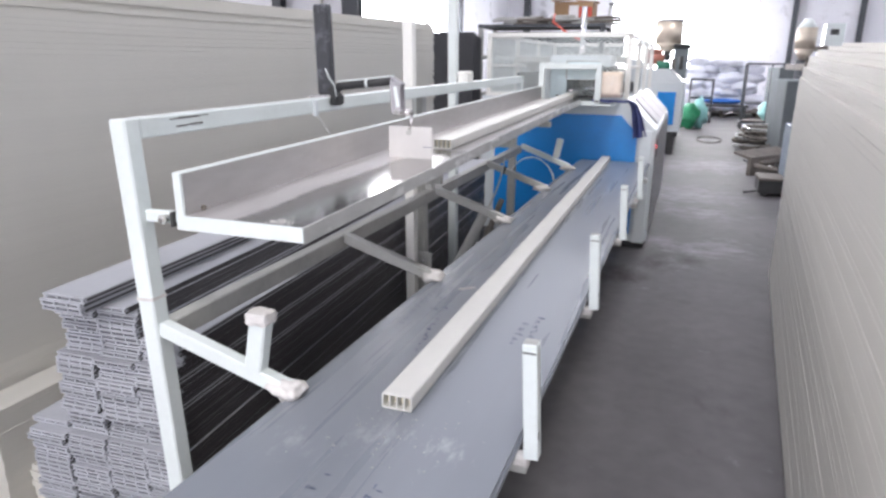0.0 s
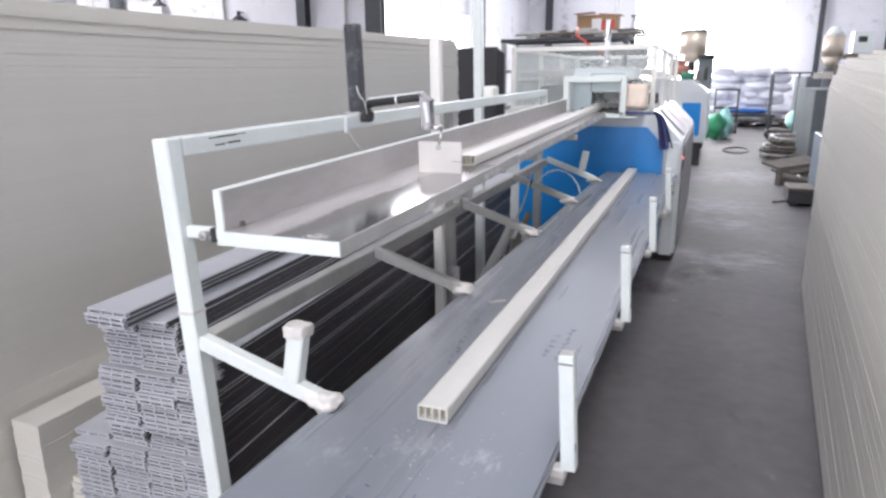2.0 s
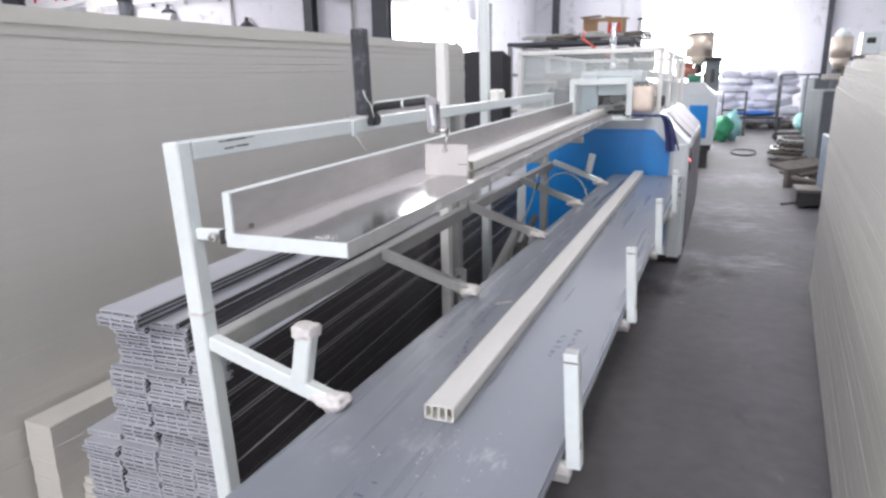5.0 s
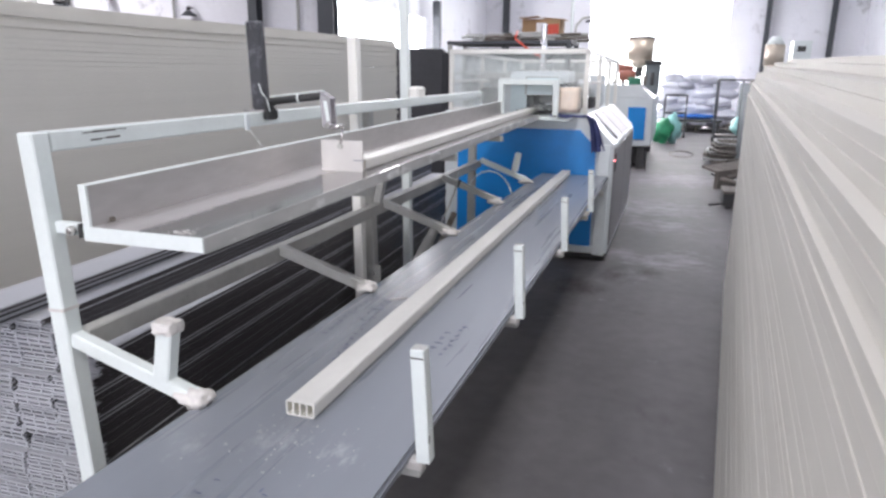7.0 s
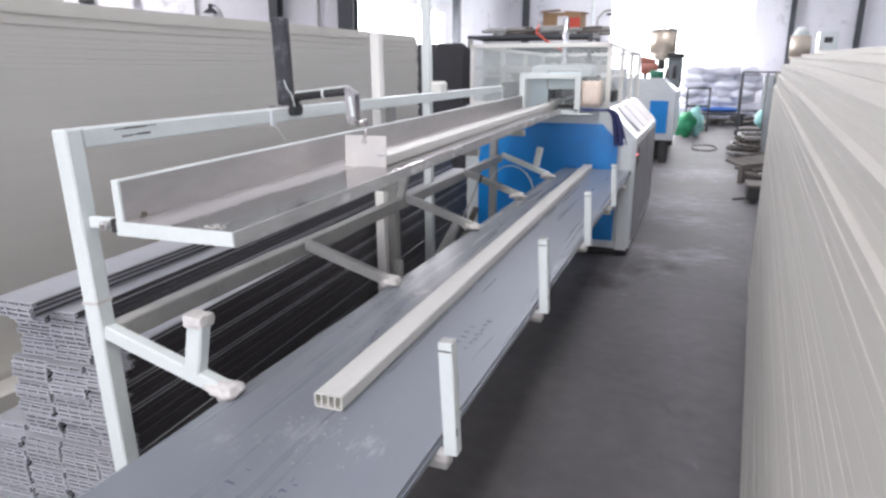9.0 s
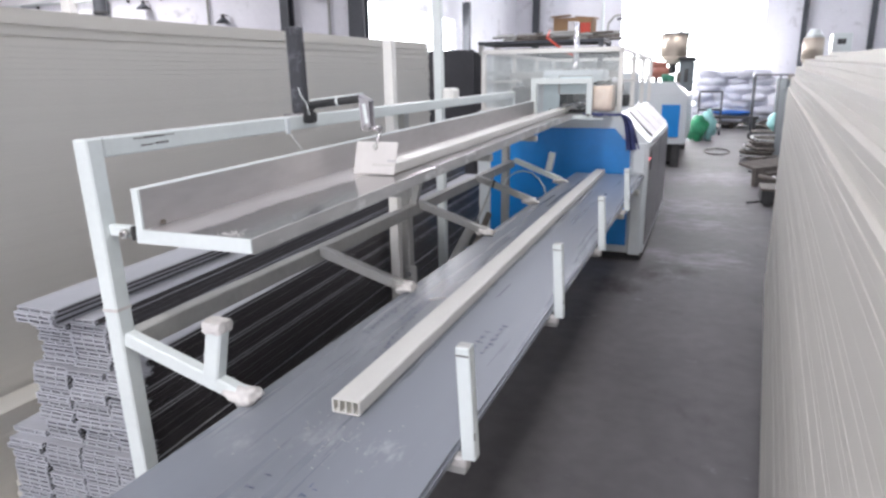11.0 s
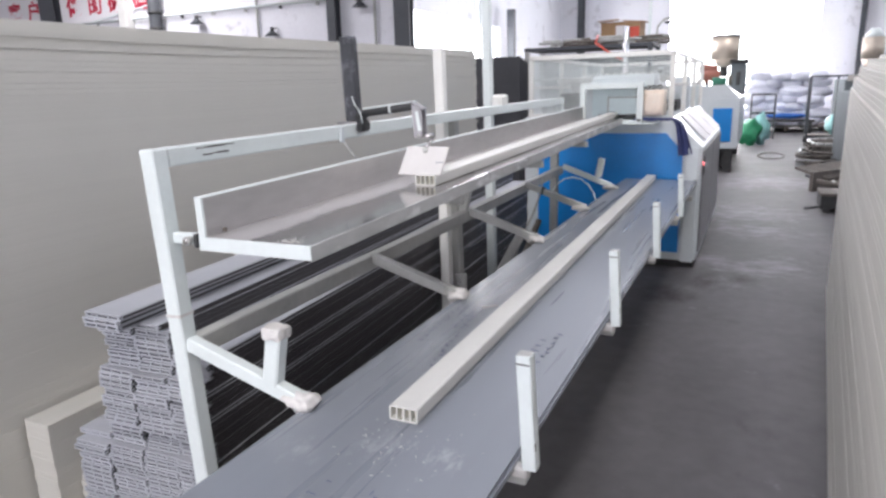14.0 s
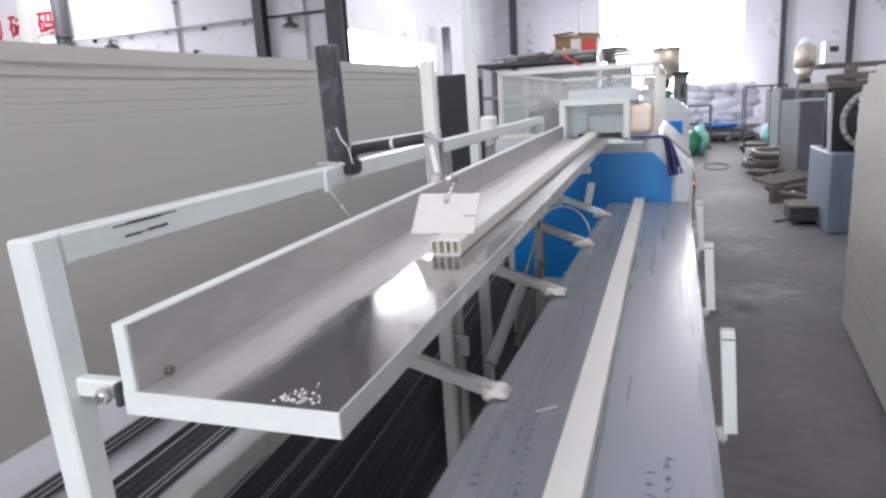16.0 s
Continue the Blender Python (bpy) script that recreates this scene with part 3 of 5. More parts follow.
def take_off_frame():
    fr = thing("take_off_stand", "white painted steel stand of square tube carrying tray and bench", "steel stand", (0, 0, 0))
    bar("post", fr, WHITE, (-0.815, 0.022, 0.0), (-0.879, 0.022, 1.244), 0.044, 0.044, 0.004, up=(0, 1, 0))
    top_rail = bar("top_rail", fr, WHITE, (-0.878, 0.046, 1.222), (-0.890, 3.53, 1.263), 0.04, 0.044, 0.003)
    bar("rail_end", fr, WHITE, (-0.889, 3.50, 1.240), (-0.889, 3.50, 1.10), 0.04, 0.045, 0.003, up=(0, 1, 0))
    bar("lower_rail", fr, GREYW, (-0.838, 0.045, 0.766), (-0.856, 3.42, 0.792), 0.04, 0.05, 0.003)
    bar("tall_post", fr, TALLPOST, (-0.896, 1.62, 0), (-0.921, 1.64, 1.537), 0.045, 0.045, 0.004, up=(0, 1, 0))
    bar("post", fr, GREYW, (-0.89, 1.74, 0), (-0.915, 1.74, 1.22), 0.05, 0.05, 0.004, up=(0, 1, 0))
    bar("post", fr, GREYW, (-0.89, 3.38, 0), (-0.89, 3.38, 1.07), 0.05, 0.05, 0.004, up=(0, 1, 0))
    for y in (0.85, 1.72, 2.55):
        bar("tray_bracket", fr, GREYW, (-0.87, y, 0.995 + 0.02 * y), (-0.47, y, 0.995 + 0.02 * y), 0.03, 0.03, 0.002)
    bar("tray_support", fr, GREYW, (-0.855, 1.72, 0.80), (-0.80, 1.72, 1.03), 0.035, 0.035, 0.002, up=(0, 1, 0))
    # sloping arms that carry the bench
    for y, stub in ((0.022, True), (0.86, False), (1.74, False), (2.58, False), (3.40, True)):
        z = 0.012 * y
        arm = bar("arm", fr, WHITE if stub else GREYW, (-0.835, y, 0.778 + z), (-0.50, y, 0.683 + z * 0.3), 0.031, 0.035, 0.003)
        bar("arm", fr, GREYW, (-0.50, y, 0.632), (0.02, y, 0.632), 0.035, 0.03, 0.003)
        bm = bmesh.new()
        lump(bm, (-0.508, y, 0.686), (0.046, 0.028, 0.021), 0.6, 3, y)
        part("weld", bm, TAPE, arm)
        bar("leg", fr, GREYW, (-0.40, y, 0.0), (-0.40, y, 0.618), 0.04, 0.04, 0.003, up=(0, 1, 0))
        if stub:
            stub_tube = bar("stub", fr, WHITE, (-0.590, y, 0.712 + z), (-0.566, y, 0.838 + z), 0.034, 0.042, 0.004, up=(1, 0, 0))
            if y < 1:
                bm = bmesh.new()
                box(bm, -0.594, -0.540, y - 0.024, y + 0.022, 0.830, 0.857, None)
                bmesh.ops.subdivide_edges(bm, edges=list(bm.edges), cuts=4, use_grid_fill=True)
                c = Vector((-0.567, y - 0.001, 0.8435))
                for v in bm.verts:
                    d = v.co - c
                    v.co = c + d * (1.0 - 9.0 * max(0.0, d.length - 0.026))
                    v.co += Vector((noise.noise(v.co * 80), noise.noise(v.co * 80 + c * 5), noise.noise(v.co * 70))) * 0.004
                part("taped_cap", bm, TAPE, stub_tube, "cap of crumpled worn tape")
    clip = bar("clip", fr, WHITE, (-0.86, 0.030, 1.037), (-0.745, 0.030, 1.040), 0.02, 0.026, 0.003)
    pipe("bolt", clip, STEEL, (-0.786, 0.026, 1.038), (-0.786, -0.003, 1.038), 0.006, 12)
    pipe("nut", clip, GREYW, (-0.786, 0.010, 1.038), (-0.786, 0.001, 1.038), 0.011, 6)
    block("washer", clip, DARK, -0.772, -0.764, 0.010, 0.050, 1.022, 1.054, 0.001)
    bar("tape_band", fr, TAPE, (-0.8586, 0.022, 0.845), (-0.8590, 0.022, 0.853), 0.0452, 0.0452, 0.001, up=(0, 1, 0))
    for y0, y1, z, deep in ((0.132, 0.185, 1.2352, 0.0022), (0.160, 0.228, 1.2362, 0.0040), (0.222, 0.262, 1.2375, 0.0018), (0.152, 0.184, 1.2180, 0.0034), (0.182, 0.202, 1.2195, 0.0016), (0.198, 0.240, 1.2200, 0.0042)):
        bar("scratch", top_rail, CHIP, (-0.8584, y0, z), (-0.8586, y1, z + 0.012 * (y1 - y0)), 0.0016, deep, 0, "bare scratch in the white paint")
    clamp_box = block("post_clamp", fr, GREYW, -0.905, -0.838, 1.698, 1.714, 0.42, 0.50, 0.004)
    pipe("clamp_bolt", clamp_box, CHROME, (-0.872, 1.698, 0.46), (-0.872, 1.688, 0.46), 0.011, 8)
    # the tall white pole
    tall_pole = bar("tall_pole", fr, WHITE, (-0.945, 2.33, 0), (-1.01, 2.33, 4.6), 0.046, 0.046, 0.004, up=(0, 1, 0))
    block("pole_bracket", tall_pole, TALLPOST, -0.925, -0.868, 2.27, 2.39, 1.255, 1.325, 0.012)
    # diagonal brace and hoses below
    pipe("brace", fr, GREYW, (-0.80, 1.86, 0.33), (-0.72, 2.15, 0.60), 0.026)
    pipe("brace", fr, RUST, (-0.72, 2.0, 0.36), (-0.66, 2.28, 0.66), 0.016)
    bm = bmesh.new()
    hose(bm, [Vector((-0.70 + 0.16 * math.sin(a), 3.15, 0.58 - 0.2 * math.cos(a))) for a in [k * 0.35 for k in range(13)]], 0.0045)
    part("hose", bm, WHITE, fr, "thin pale hose hanging in a loop")
    bm = bmesh.new()
    hose(bm, [Vector((-0.74 + 0.012 * math.sin(k * 0.8), 2.62 - 0.07 * k, 0.84 - 0.055 * k)) for k in range(9)], 0.005)
    part("cord", bm, GREYW, fr, "thin grey cord hanging under the tray")
    bar("binding", fr, BLACK, (-0.742, 2.58, 0.7765), (-0.722, 2.58, 0.7695), 0.037, 0.041, 0.004, "black tape bound round the arm")
    return fr


TRAY_AT = (-0.742, -0.002, 1.022)
TRAY_DIR = Vector((-0.0155, 1.0, 0.0195)).normalized()
TRAY_POSE = Matrix.Translation(TRAY_AT) @ Matrix((Vector((1, 0.0155, 0)).normalized(), TRAY_DIR, Vector((1, 0.0155, 0)).normalized().cross(TRAY_DIR))).transposed().to_4x4()


def tray():
    t = thing("take_off_tray", "long shiny sheet metal tray with an upright side and white edges", "tray")
    t.matrix_basis = TRAY_POSE
    L, W = 3.72, 0.30
    bm = bmesh.new()
    box(bm, 0.021, W, 0.004, L, 0.0275, 0.031)
    tray_floor = part("tray_floor", bm, TRAY, t, "glossy sheet metal floor with a dusty band")
    bm = bmesh.new()
    box(bm, 0.0, W - 0.003, 0.004, L, 0.0, 0.0272)
    part("tray_core", bm, GREYW, t)
    bm = bmesh.new()
    box(bm, 0.0, W + 0.001, 0.0, 0.004, 0.0, 0.031)
    part("end_cap", bm, WHITE, t, "white end of the tray")
    for a, b in ((0.0, 1.045), (1.047, L)):
        block("edge_strip", t, EDGE, W - 0.0028, W + 0.001, a + 0.005, b, -0.004, 0.0335 if a else 0.0312, 0.001, "pale scuffed edge strip")
    block("side_board", t, TRAY_SIDE, 0.0205, 0.0225, 0.005, L, 0.0312, 0.118, 0, "brownish reflecting inner face")
    side_board = block("side_board", t, WHITE, 0.0, 0.020, 0.0, L, 0.0275, 0.1205, 0.0015)
    pipe("bolt", side_board, RUST, (0.0225, 0.057, 0.037), (0.028, 0.057, 0.037), 0.006, 8)
    rng = random.Random(3)
    for k in range(46):
        x, y = 0.235 + rng.gauss(0, 0.014), 0.028 + rng.gauss(0, 0.012)
        bm = bmesh.new()
        s = rng.uniform(0.0010, 0.0030)
        lump(bm, (x, y, 0.0315), (s, s, s * 0.5), 0.4, 1, k)
        part("shaving", bm, PLATE, tray_floor)
    return t


def hollow_profile(name, label, L, w=0.067, h=0.034, cells=4):
    """A hollow rectangular plastic profile with webs; its near end at y = 0, lower left corner at the origin."""
    p = thing(name, label, "plastic profile")
    wall_t = 0.0035
    bm = bmesh.new()

    def rounded(inset, r, y):
        ring = []
        for cx, cz, a0 in ((inset + r, inset + r, 180), (w - inset - r, inset + r, 270), (w - inset - r, h - inset - r, 0), (inset + r, h - inset - r, 90)):
            for k in range(4):
                a = radians(a0 + 30 * k)
                ring.append(bm.verts.new((cx + r * math.cos(a), y, cz + r * math.sin(a))))
        return ring

    near_out, far_out = rounded(0, 0.0045, 0), rounded(0, 0.0045, L)
    near_in, far_in = rounded(wall_t, 0.002, 0), rounded(wall_t, 0.002, L)
    for k in range(16):
        j = (k + 1) % 16
        for a, b, c, d in ((near_out, near_out, far_out, far_out), (near_in, near_in, far_in, far_in), (near_out, near_out, near_in, near_in), (far_out, far_out, far_in, far_in)):
            f = bm.faces.new((a[k], b[j], c[j], d[k]))
            f.smooth = False
    part("shell", bm, IVORY, p)
    step = (w - wall_t) / cells
    for k in range(1, cells):
        block("web", p, IVORY, k * step, k * step + wall_t, 0.0, L - 0.01, wall_t, h - wall_t, 0)
    # Block added inside the hollow; its deeper cream paints the cells' inner shade.
    block("shaded_core", p, CREAM_IN, wall_t, w - wall_t, 0.022, L - 0.02, wall_t + 0.0005, h - wall_t - 0.0005, 0, "added cream block that gives the cells their shaded inside")
    return p


def bench():
    b = thing("sheet_bench", "grey plastic sheets lying on the frame arms as a long bench", "bench", (0, 0, 0))
    for k, (x0, x1) in enumerate(((-0.524, -0.002), (-0.512, 0.0), (-0.503, -0.006))):
        bm = bmesh.new()
        zt = 0.650 + 0.0075 * k
        bmesh.ops.create_grid(bm, x_segments=8, y_segments=40, size=1)
        for v in bm.verts:
            x = (x0 + x1) / 2 + v.co.x * (x1 - x0) / 2
            y = 1.44 + v.co.y * 2.54
            v.co = Vector((x, y, zt + 0.002 * noise.noise(Vector((x * 3, y * 1.3, k)))))
        got = bmesh.ops.extrude_face_region(bm, geom=list(bm.faces))["geom"]
        for v in got:
            if isinstance(v, bmesh.types.BMVert):
                v.co.z += 0.006
        part("sheet", bm, GREY_SHEET, b)
    top = 0.6725
    rng = random.Random(9)
    # unreadable marker lines: clumps of short strokes along the sheets
    for x0, y0, x1, y1, n in ((-0.452, 0.48, -0.458, 0.82, 11), (-0.342, 0.33, -0.396, 0.78, 14), (-0.408, 0.62, -0.416, 0.80, 5), (-0.130, 0.45, -0.130, 0.60, 5), (-0.092, 0.45, -0.098, 0.66, 7), (-0.30, -0.24, -0.29, -0.20, 2), (-0.20, -0.25, -0.19, -0.20, 3)):
        for k in range(n):
            f = k / max(1, n - 1)
            x, y = x0 + (x1 - x0) * f, y0 + (y1 - y0) * f + rng.uniform(-0.004, 0.004)
            for q in range(rng.randint(2, 4)):
                ax, ay = x + rng.uniform(-0.008, 0.006), y + rng.uniform(-0.008, 0.006)
                if rng.random() < 0.5:
                    block("marker_stroke", b, INK, ax, ax + rng.uniform(0.006, 0.013), ay, ay + 0.0022, top, top + 0.0006, 0)
                else:
                    block("marker_stroke", b, INK, ax, ax + 0.0022, ay, ay + rng.uniform(0.006, 0.014), top, top + 0.0006, 0)
    bar("white_scrap", b, PLATE, (-0.390, 0.798, top + 0.002), (-0.347, 0.836, top + 0.002), 0.006, 0.003, 0)
    for k in range(60):
        x, y = -0.24 + rng.gauss(0, 0.09), -0.06 + rng.gauss(0, 0.06)
        if -0.49 < x < -0.02:
            s = rng.uniform(0.0006, 0.0018)
            block("shaving", b, PLATE, x, x + s * rng.uniform(1, 4), y, y + s, top, top + s * 0.6, 0)
    return b


def bench_posts():
    first = None
    for y in (0.0, 0.825, 1.695, 2.62):
        if first is None:
            first = thing("stop_post", "short white square steel post with chipped paint at the bench edge", "post", (0.0, y, 0.0), "stop posts along the bench")
            tube = bar("tube", first, WHITE, (0.0290, 0.012, 0.655), (0.016, 0.012, 0.886), 0.028, 0.028, 0.002, up=(0, 1, 0))
            block("tube_end", tube, GREYW, 0.004, 0.028, 0.000, 0.024, 0.8845, 0.8875, 0.001, "worn open top of the tube")
            block("foot", first, TAPE, -0.010, 0.024, 0.0, 0.028, 0.634, 0.656, 0.004, "grubby welded foot")
            block("chip", tube, CHIP, 0.0400, 0.0410, -0.0015, 0.004, 0.70, 0.715, 0)
            block("chip", tube, CHIP, 0.004, 0.030, -0.0026, -0.0014, 0.868, 0.871, 0)
        else:
            copy_thing(first, pose(0.0, y, 0.0))


def stop_arm():
    """The padded upright and arm from which the stop plate hangs."""
    a = thing("stop_hanger", "black padded upright with a bent arm clamped to the white rail", "hanger", (-0.872, 0.862, 1.243))
    bar("upright", a, WORN_BLACK, (-0.014, 0.017, 0.018), (-0.022, 0.017, 0.296), 0.052, 0.034, 0.005, "black padded square tube with worn grey patches", up=(0, 1, 0))
    bm = bmesh.new()
    box(bm, 0.0, 0.040, -0.012, 0.036, -0.016, 0.022)
    box(bm, 0.002, 0.036, -0.008, 0.032, 0.022, 0.046)
    soften(bm, 0.006, 2)
    part("clamp", bm, BLACK, a)
    block("clamp_plate", a, STEEL, -0.062, 0.02, -0.02, 0.04, 0.008, 0.016, 0.002)
    pipe("arm", a, BLACK, (0.036, 0, 0.044), (0.236, -0.004, 0.066), 0.0125, 14)
    bar("arm_rail", a, WHITE, (0.036, 0, 0.0595), (0.238, -0.004, 0.0815), 0.010, 0.005, 0.001)
    pipe("collar", a, WHITE, (0.140, -0.002, 0.0555), (0.147, -0.002, 0.0562), 0.0145, 14)
    # bent sheet bracket at the end of the arm: a sloping cap and two tapering cheeks
    bm = bmesh.new()
    beam(bm, (0.226, -0.004, 0.079), (0.268, -0.004, 0.055), 0.034, 0.005, (0.5, 0, 1))
    for y in (-0.018, 0.014):
        lo = [bm.verts.new((x, y, z)) for x, z in ((0.228, 0.070), (0.262, 0.056), (0.266, -0.020), (0.240, -0.034), (0.234, -0.030))]
        hi = [bm.verts.new(v.co + Vector((0, 0.003, 0))) for v in lo]
        for i in range(5):
            j = (i + 1) % 5
            bm.faces.new((lo[i], lo[j], hi[j], hi[i]))
        bm.faces.new(lo[::-1])
        bm.faces.new(hi)
    part("bracket", bm, WRAP, a, "bent bare metal bracket")
    bar("white_tab", a, WHITE, (0.247, -0.021, 0.05), (0.257, -0.021, -0.012), 0.012, 0.003, 0.001, "thin white tab on the bracket", up=(0, 1, 0))
    pipe("knuckle", a, STEEL, (0.254, -0.026, -0.027), (0.254, 0.02, -0.027), 0.010, 12)
    pipe("knuckle", a, STEEL, (0.270, -0.012, -0.029), (0.296, 0.004, -0.029), 0.009, 12)
    bm = bmesh.new()
    hose(bm, [Vector((0.0, -0.012, 0.10)), Vector((0.014, -0.016, 0.07)), Vector((0.030, -0.014, 0.052)), Vector((0.036, -0.01, 0.012))], 0.0018)
    part("cable", bm, WHITE, a, "thin white cable")
    c = thing("limit_switch", "small pale switch bracket with a hanging wire on the rail", "switch", (-0.862, 0.742, 1.200))
    block("body", c, CASE, 0.002, 0.012, 0, 0.02, 0.0, 0.05, 0.002)
    bm = bmesh.new()
    hose(bm, [Vector((0.008, 0.016, 0.004)), Vector((0.018, 0.045, -0.035)), Vector((0.026, 0.070, -0.066))], 0.0025)
    part("wire", bm, IVORY, c)


PIVOT = (-0.577, 0.872, 1.215)


def stop_plate():
    p = thing("stop_plate", "white plastic stop plate hanging from a rod above the tray", "stop plate", PIVOT)
    bm = bmesh.new()
    box(bm, -0.084, 0.066, -0.003, 0.003, -0.154, -0.046)
    soften(bm, 0.002)
    part("plate", bm, PLATE, p)
    pipe("rod", p, STEEL, (0.0, -0.004, 0.0), (-0.012, -0.006, -0.064), 0.0045, 10)
    pipe("bolt", p, GREYW, (-0.012, -0.012, -0.064), (-0.012, 0.004, -0.064), 0.0085, 10)
    block("mark", p, INK, 0.035, 0.066, -0.0036, -0.003, -0.109, -0.107, 0)
    return p


# ---- the cutting machine ----
def cutting_machine():
    m = thing("cutting_machine", "blue and white cutting machine with a mesh guard cage on top", "machine", (0, 4.0, 0))
    # body: coordinates relative to the front face
    bm = bmesh.new()
    outline = [(-1.32, 0.06), (0.02, 0.06), (0.02, 0.90), (-0.20, 1.125), (-1.32, 1.125)]
    lo = [bm.verts.new((x, 0.03, z)) for x, z in outline]
    hi = [bm.verts.new((x, 2.3, z)) for x, z in outline]
    for i in range(5):
        j = (i + 1) % 5
        bm.faces.new((lo[i], lo[j], hi[j], hi[i]))
    bm.faces.new(lo[::-1])
    bm.faces.new(hi)
    soften(bm, 0.006)
    part("body", bm, CASE, m, "pale grey housing with a slanted control side")
    bm = bmesh.new()
    pts = [(-1.20, 1.004), (-0.236, 1.004), (-0.112, 0.872), (-0.112, 0.10), (-1.20, 0.10)]
    f0 = [bm.verts.new((x, 0.012, z)) for x, z in pts]
    f1 = [bm.verts.new((x, 0.032, z)) for x, z in pts]
    for i in range(5):
        j = (i + 1) % 5
        bm.faces.new((f0[i], f0[j], f1[j], f1[i]))
    bm.faces.new(f0[::-1])
    part("front_panel", bm, BLUE, m, "blue painted front panel")
    block("bottom_rail", m, CASE, -1.22, -0.02, 0.004, 0.03, 0.06, 0.115, 0.003)
    bar("corner_post", m, CASE, (-0.045, 0.012, 0.05), (-0.045, 0.012, 0.9), 0.09, 0.03, 0.004, up=(0, 1, 0))
    # Dark plinth, which also stands in for the black shadow under the body.
    block("plinth", m, DARK, -1.25, 0.0, 0.06, 2.2, 0.0, 0.06, 0)
    top_plate = block("top_plate", m, WHITE, -0.86, -0.28, -0.30, 0.06, 1.085, 1.098, 0.003, "white steel feed plate")
    # Slots are dark flat pieces laid on top, not cut openings.
    block("slot", top_plate, DARK, -0.78, -0.68, -0.275, -0.19, 1.1125, 1.1135, 0)
    block("slot", top_plate, DARK, -0.70, -0.60, -0.17, -0.10, 1.1125, 1.1135, 0)
    # slanted control faces: stainless plates with bright reflections
    for y0, y1 in ((0.42, 0.86), (0.9, 1.5), (1.54, 2.26)):
        bar("console_plate", m, WRAP, (-0.087, y0, 1.018), (-0.087, y1, 1.018), 0.27, 0.012, 0.003, "bright slanted metal cover", up=(0.7, 0, 0.72))
    for y0, y1 in ((0.06, 1.1), (1.13, 2.24)):
        block("side_door", m, SIDE, 0.021, 0.030, y0, y1, 0.12, 0.87, 0.003)
    switch_plate = block("switch_plate", m, DARK, 0.030, 0.033, 0.034, 0.18, 0.70, 0.83, 0.002)
    pipe("indicator_lamp", switch_plate, LED, (0.028, 0.05, 0.785), (0.0334, 0.05, 0.785), 0.012, 12, "glowing red indicator")
    pipe("indicator_lamp", switch_plate, RED, (0.028, 0.12, 0.80), (0.0334, 0.12, 0.80), 0.012, 12)
    # arch over the feed
    for x0, x1, z0, z1 in ((-0.805, -0.765, 1.098, 1.370), (-0.765, -0.405, 1.332, 1.370), (-0.405, -0.365, 1.098, 1.370)):
        block("arch_frame", m, WHITE, x0, x1, -0.29, -0.25, z0, z1, 0.003)
    bar("arch_frame", m, WHITE, (-0.785, -0.25, 1.355), (-0.785, 0.05, 1.355), 0.04, 0.04, 0.003)
    block("arch_roof", m, PALE_BLUE, -0.765, -0.385, -0.25, 0.06, 1.338, 1.348, 0.002)
    block("inner_bracket", m, CASE, -0.845, -0.772, -0.03, -0.02, 1.13, 1.34, 0)
    # Dark plates added to give the feed opening a shaded inside.
    block("opening_shade_floor", m, DARK, -0.66, -0.40, -0.04, 0.62, 1.126, 1.1285, 0)
    block("opening_shade_back", m, DARK, -0.66, -0.36, 0.62, 0.66, 1.126, 1.36, 0)
    block("opening_shade_side", m, DARK, -0.672, -0.66, -0.04, 0.62, 1.126, 1.34, 0)
    block("clamp_jaw", m, STEEL, -0.645, -0.61, 0.02, 0.2, 1.13, 1.19, 0.004)
    block("clamp_jaw", m, GREYW, -0.60, -0.50, 0.24, 0.29, 1.20, 1.25, 0.004)
    # Dark strips put where shade fills the gaps below the guard.
    for x0, x1 in ((-0.712, -0.640), (-0.560, -0.440)):
        block("feed_gap_shade", m, DARK, x0, x1, -0.0845, -0.0815, 1.124, 1.146, 0)
    block("guard_wall", m, PALE_BLUE, -0.765, -0.64, -0.06, -0.045, 1.13, 1.338, 0.002, "pale blue inner wall")
    block("guard_wall", m, PALE_BLUE, -0.64, -0.40, -0.06, -0.045, 1.262, 1.338, 0.002, "pale blue inner wall")
    bm = bmesh.new()
    hood = [(0.04, 1.349), (0.05, 1.40), (0.12, 1.432), (0.36, 1.436), (0.36, 1.349)]
    sides = [[bm.verts.new((x, y, z)) for y, z in hood] for x in (-0.80, -0.345)]
    for k in range(5):
        j = (k + 1) % 5
        bm.faces.new((sides[0][k], sides[0][j], sides[1][j], sides[1][k]))
    bm.faces.new(sides[0])
    bm.faces.new(sides[1][::-1])
    soften(bm, 0.006, 2)
    part("hood", bm, CASE, m, "pale sloping hood over the feed")
    for k in range(7):
        block("rib", m, GREYW, -0.74 + 0.055 * k, -0.715 + 0.055 * k, 0.15, 0.34, 1.433, 1.446, 0.003)
    for x, y in ((-0.785, -0.30), (-0.745, -0.16), (-0.385, -0.30)):
        pipe("base_bolt", m, DARK, (x, y, 1.112), (x, y, 1.122), 0.014, 10)
    block("cutter_block", m, DARK, -0.66, -0.42, 0.30, 0.5, 1.10, 1.27, 0.01)
    pipe("cutter_shaft", m, CHROME, (-0.62, 0.2, 1.17), (-0.44, 0.2, 1.19), 0.02, 14)
    pipe("cutter_bolt", m, STEEL, (-0.57, 0.12, 1.14), (-0.57, 0.2, 1.14), 0.025, 10)
    bm = bmesh.new()
    box(bm, -0.375, -0.238, -0.22, -0.02, 1.14, 1.318)
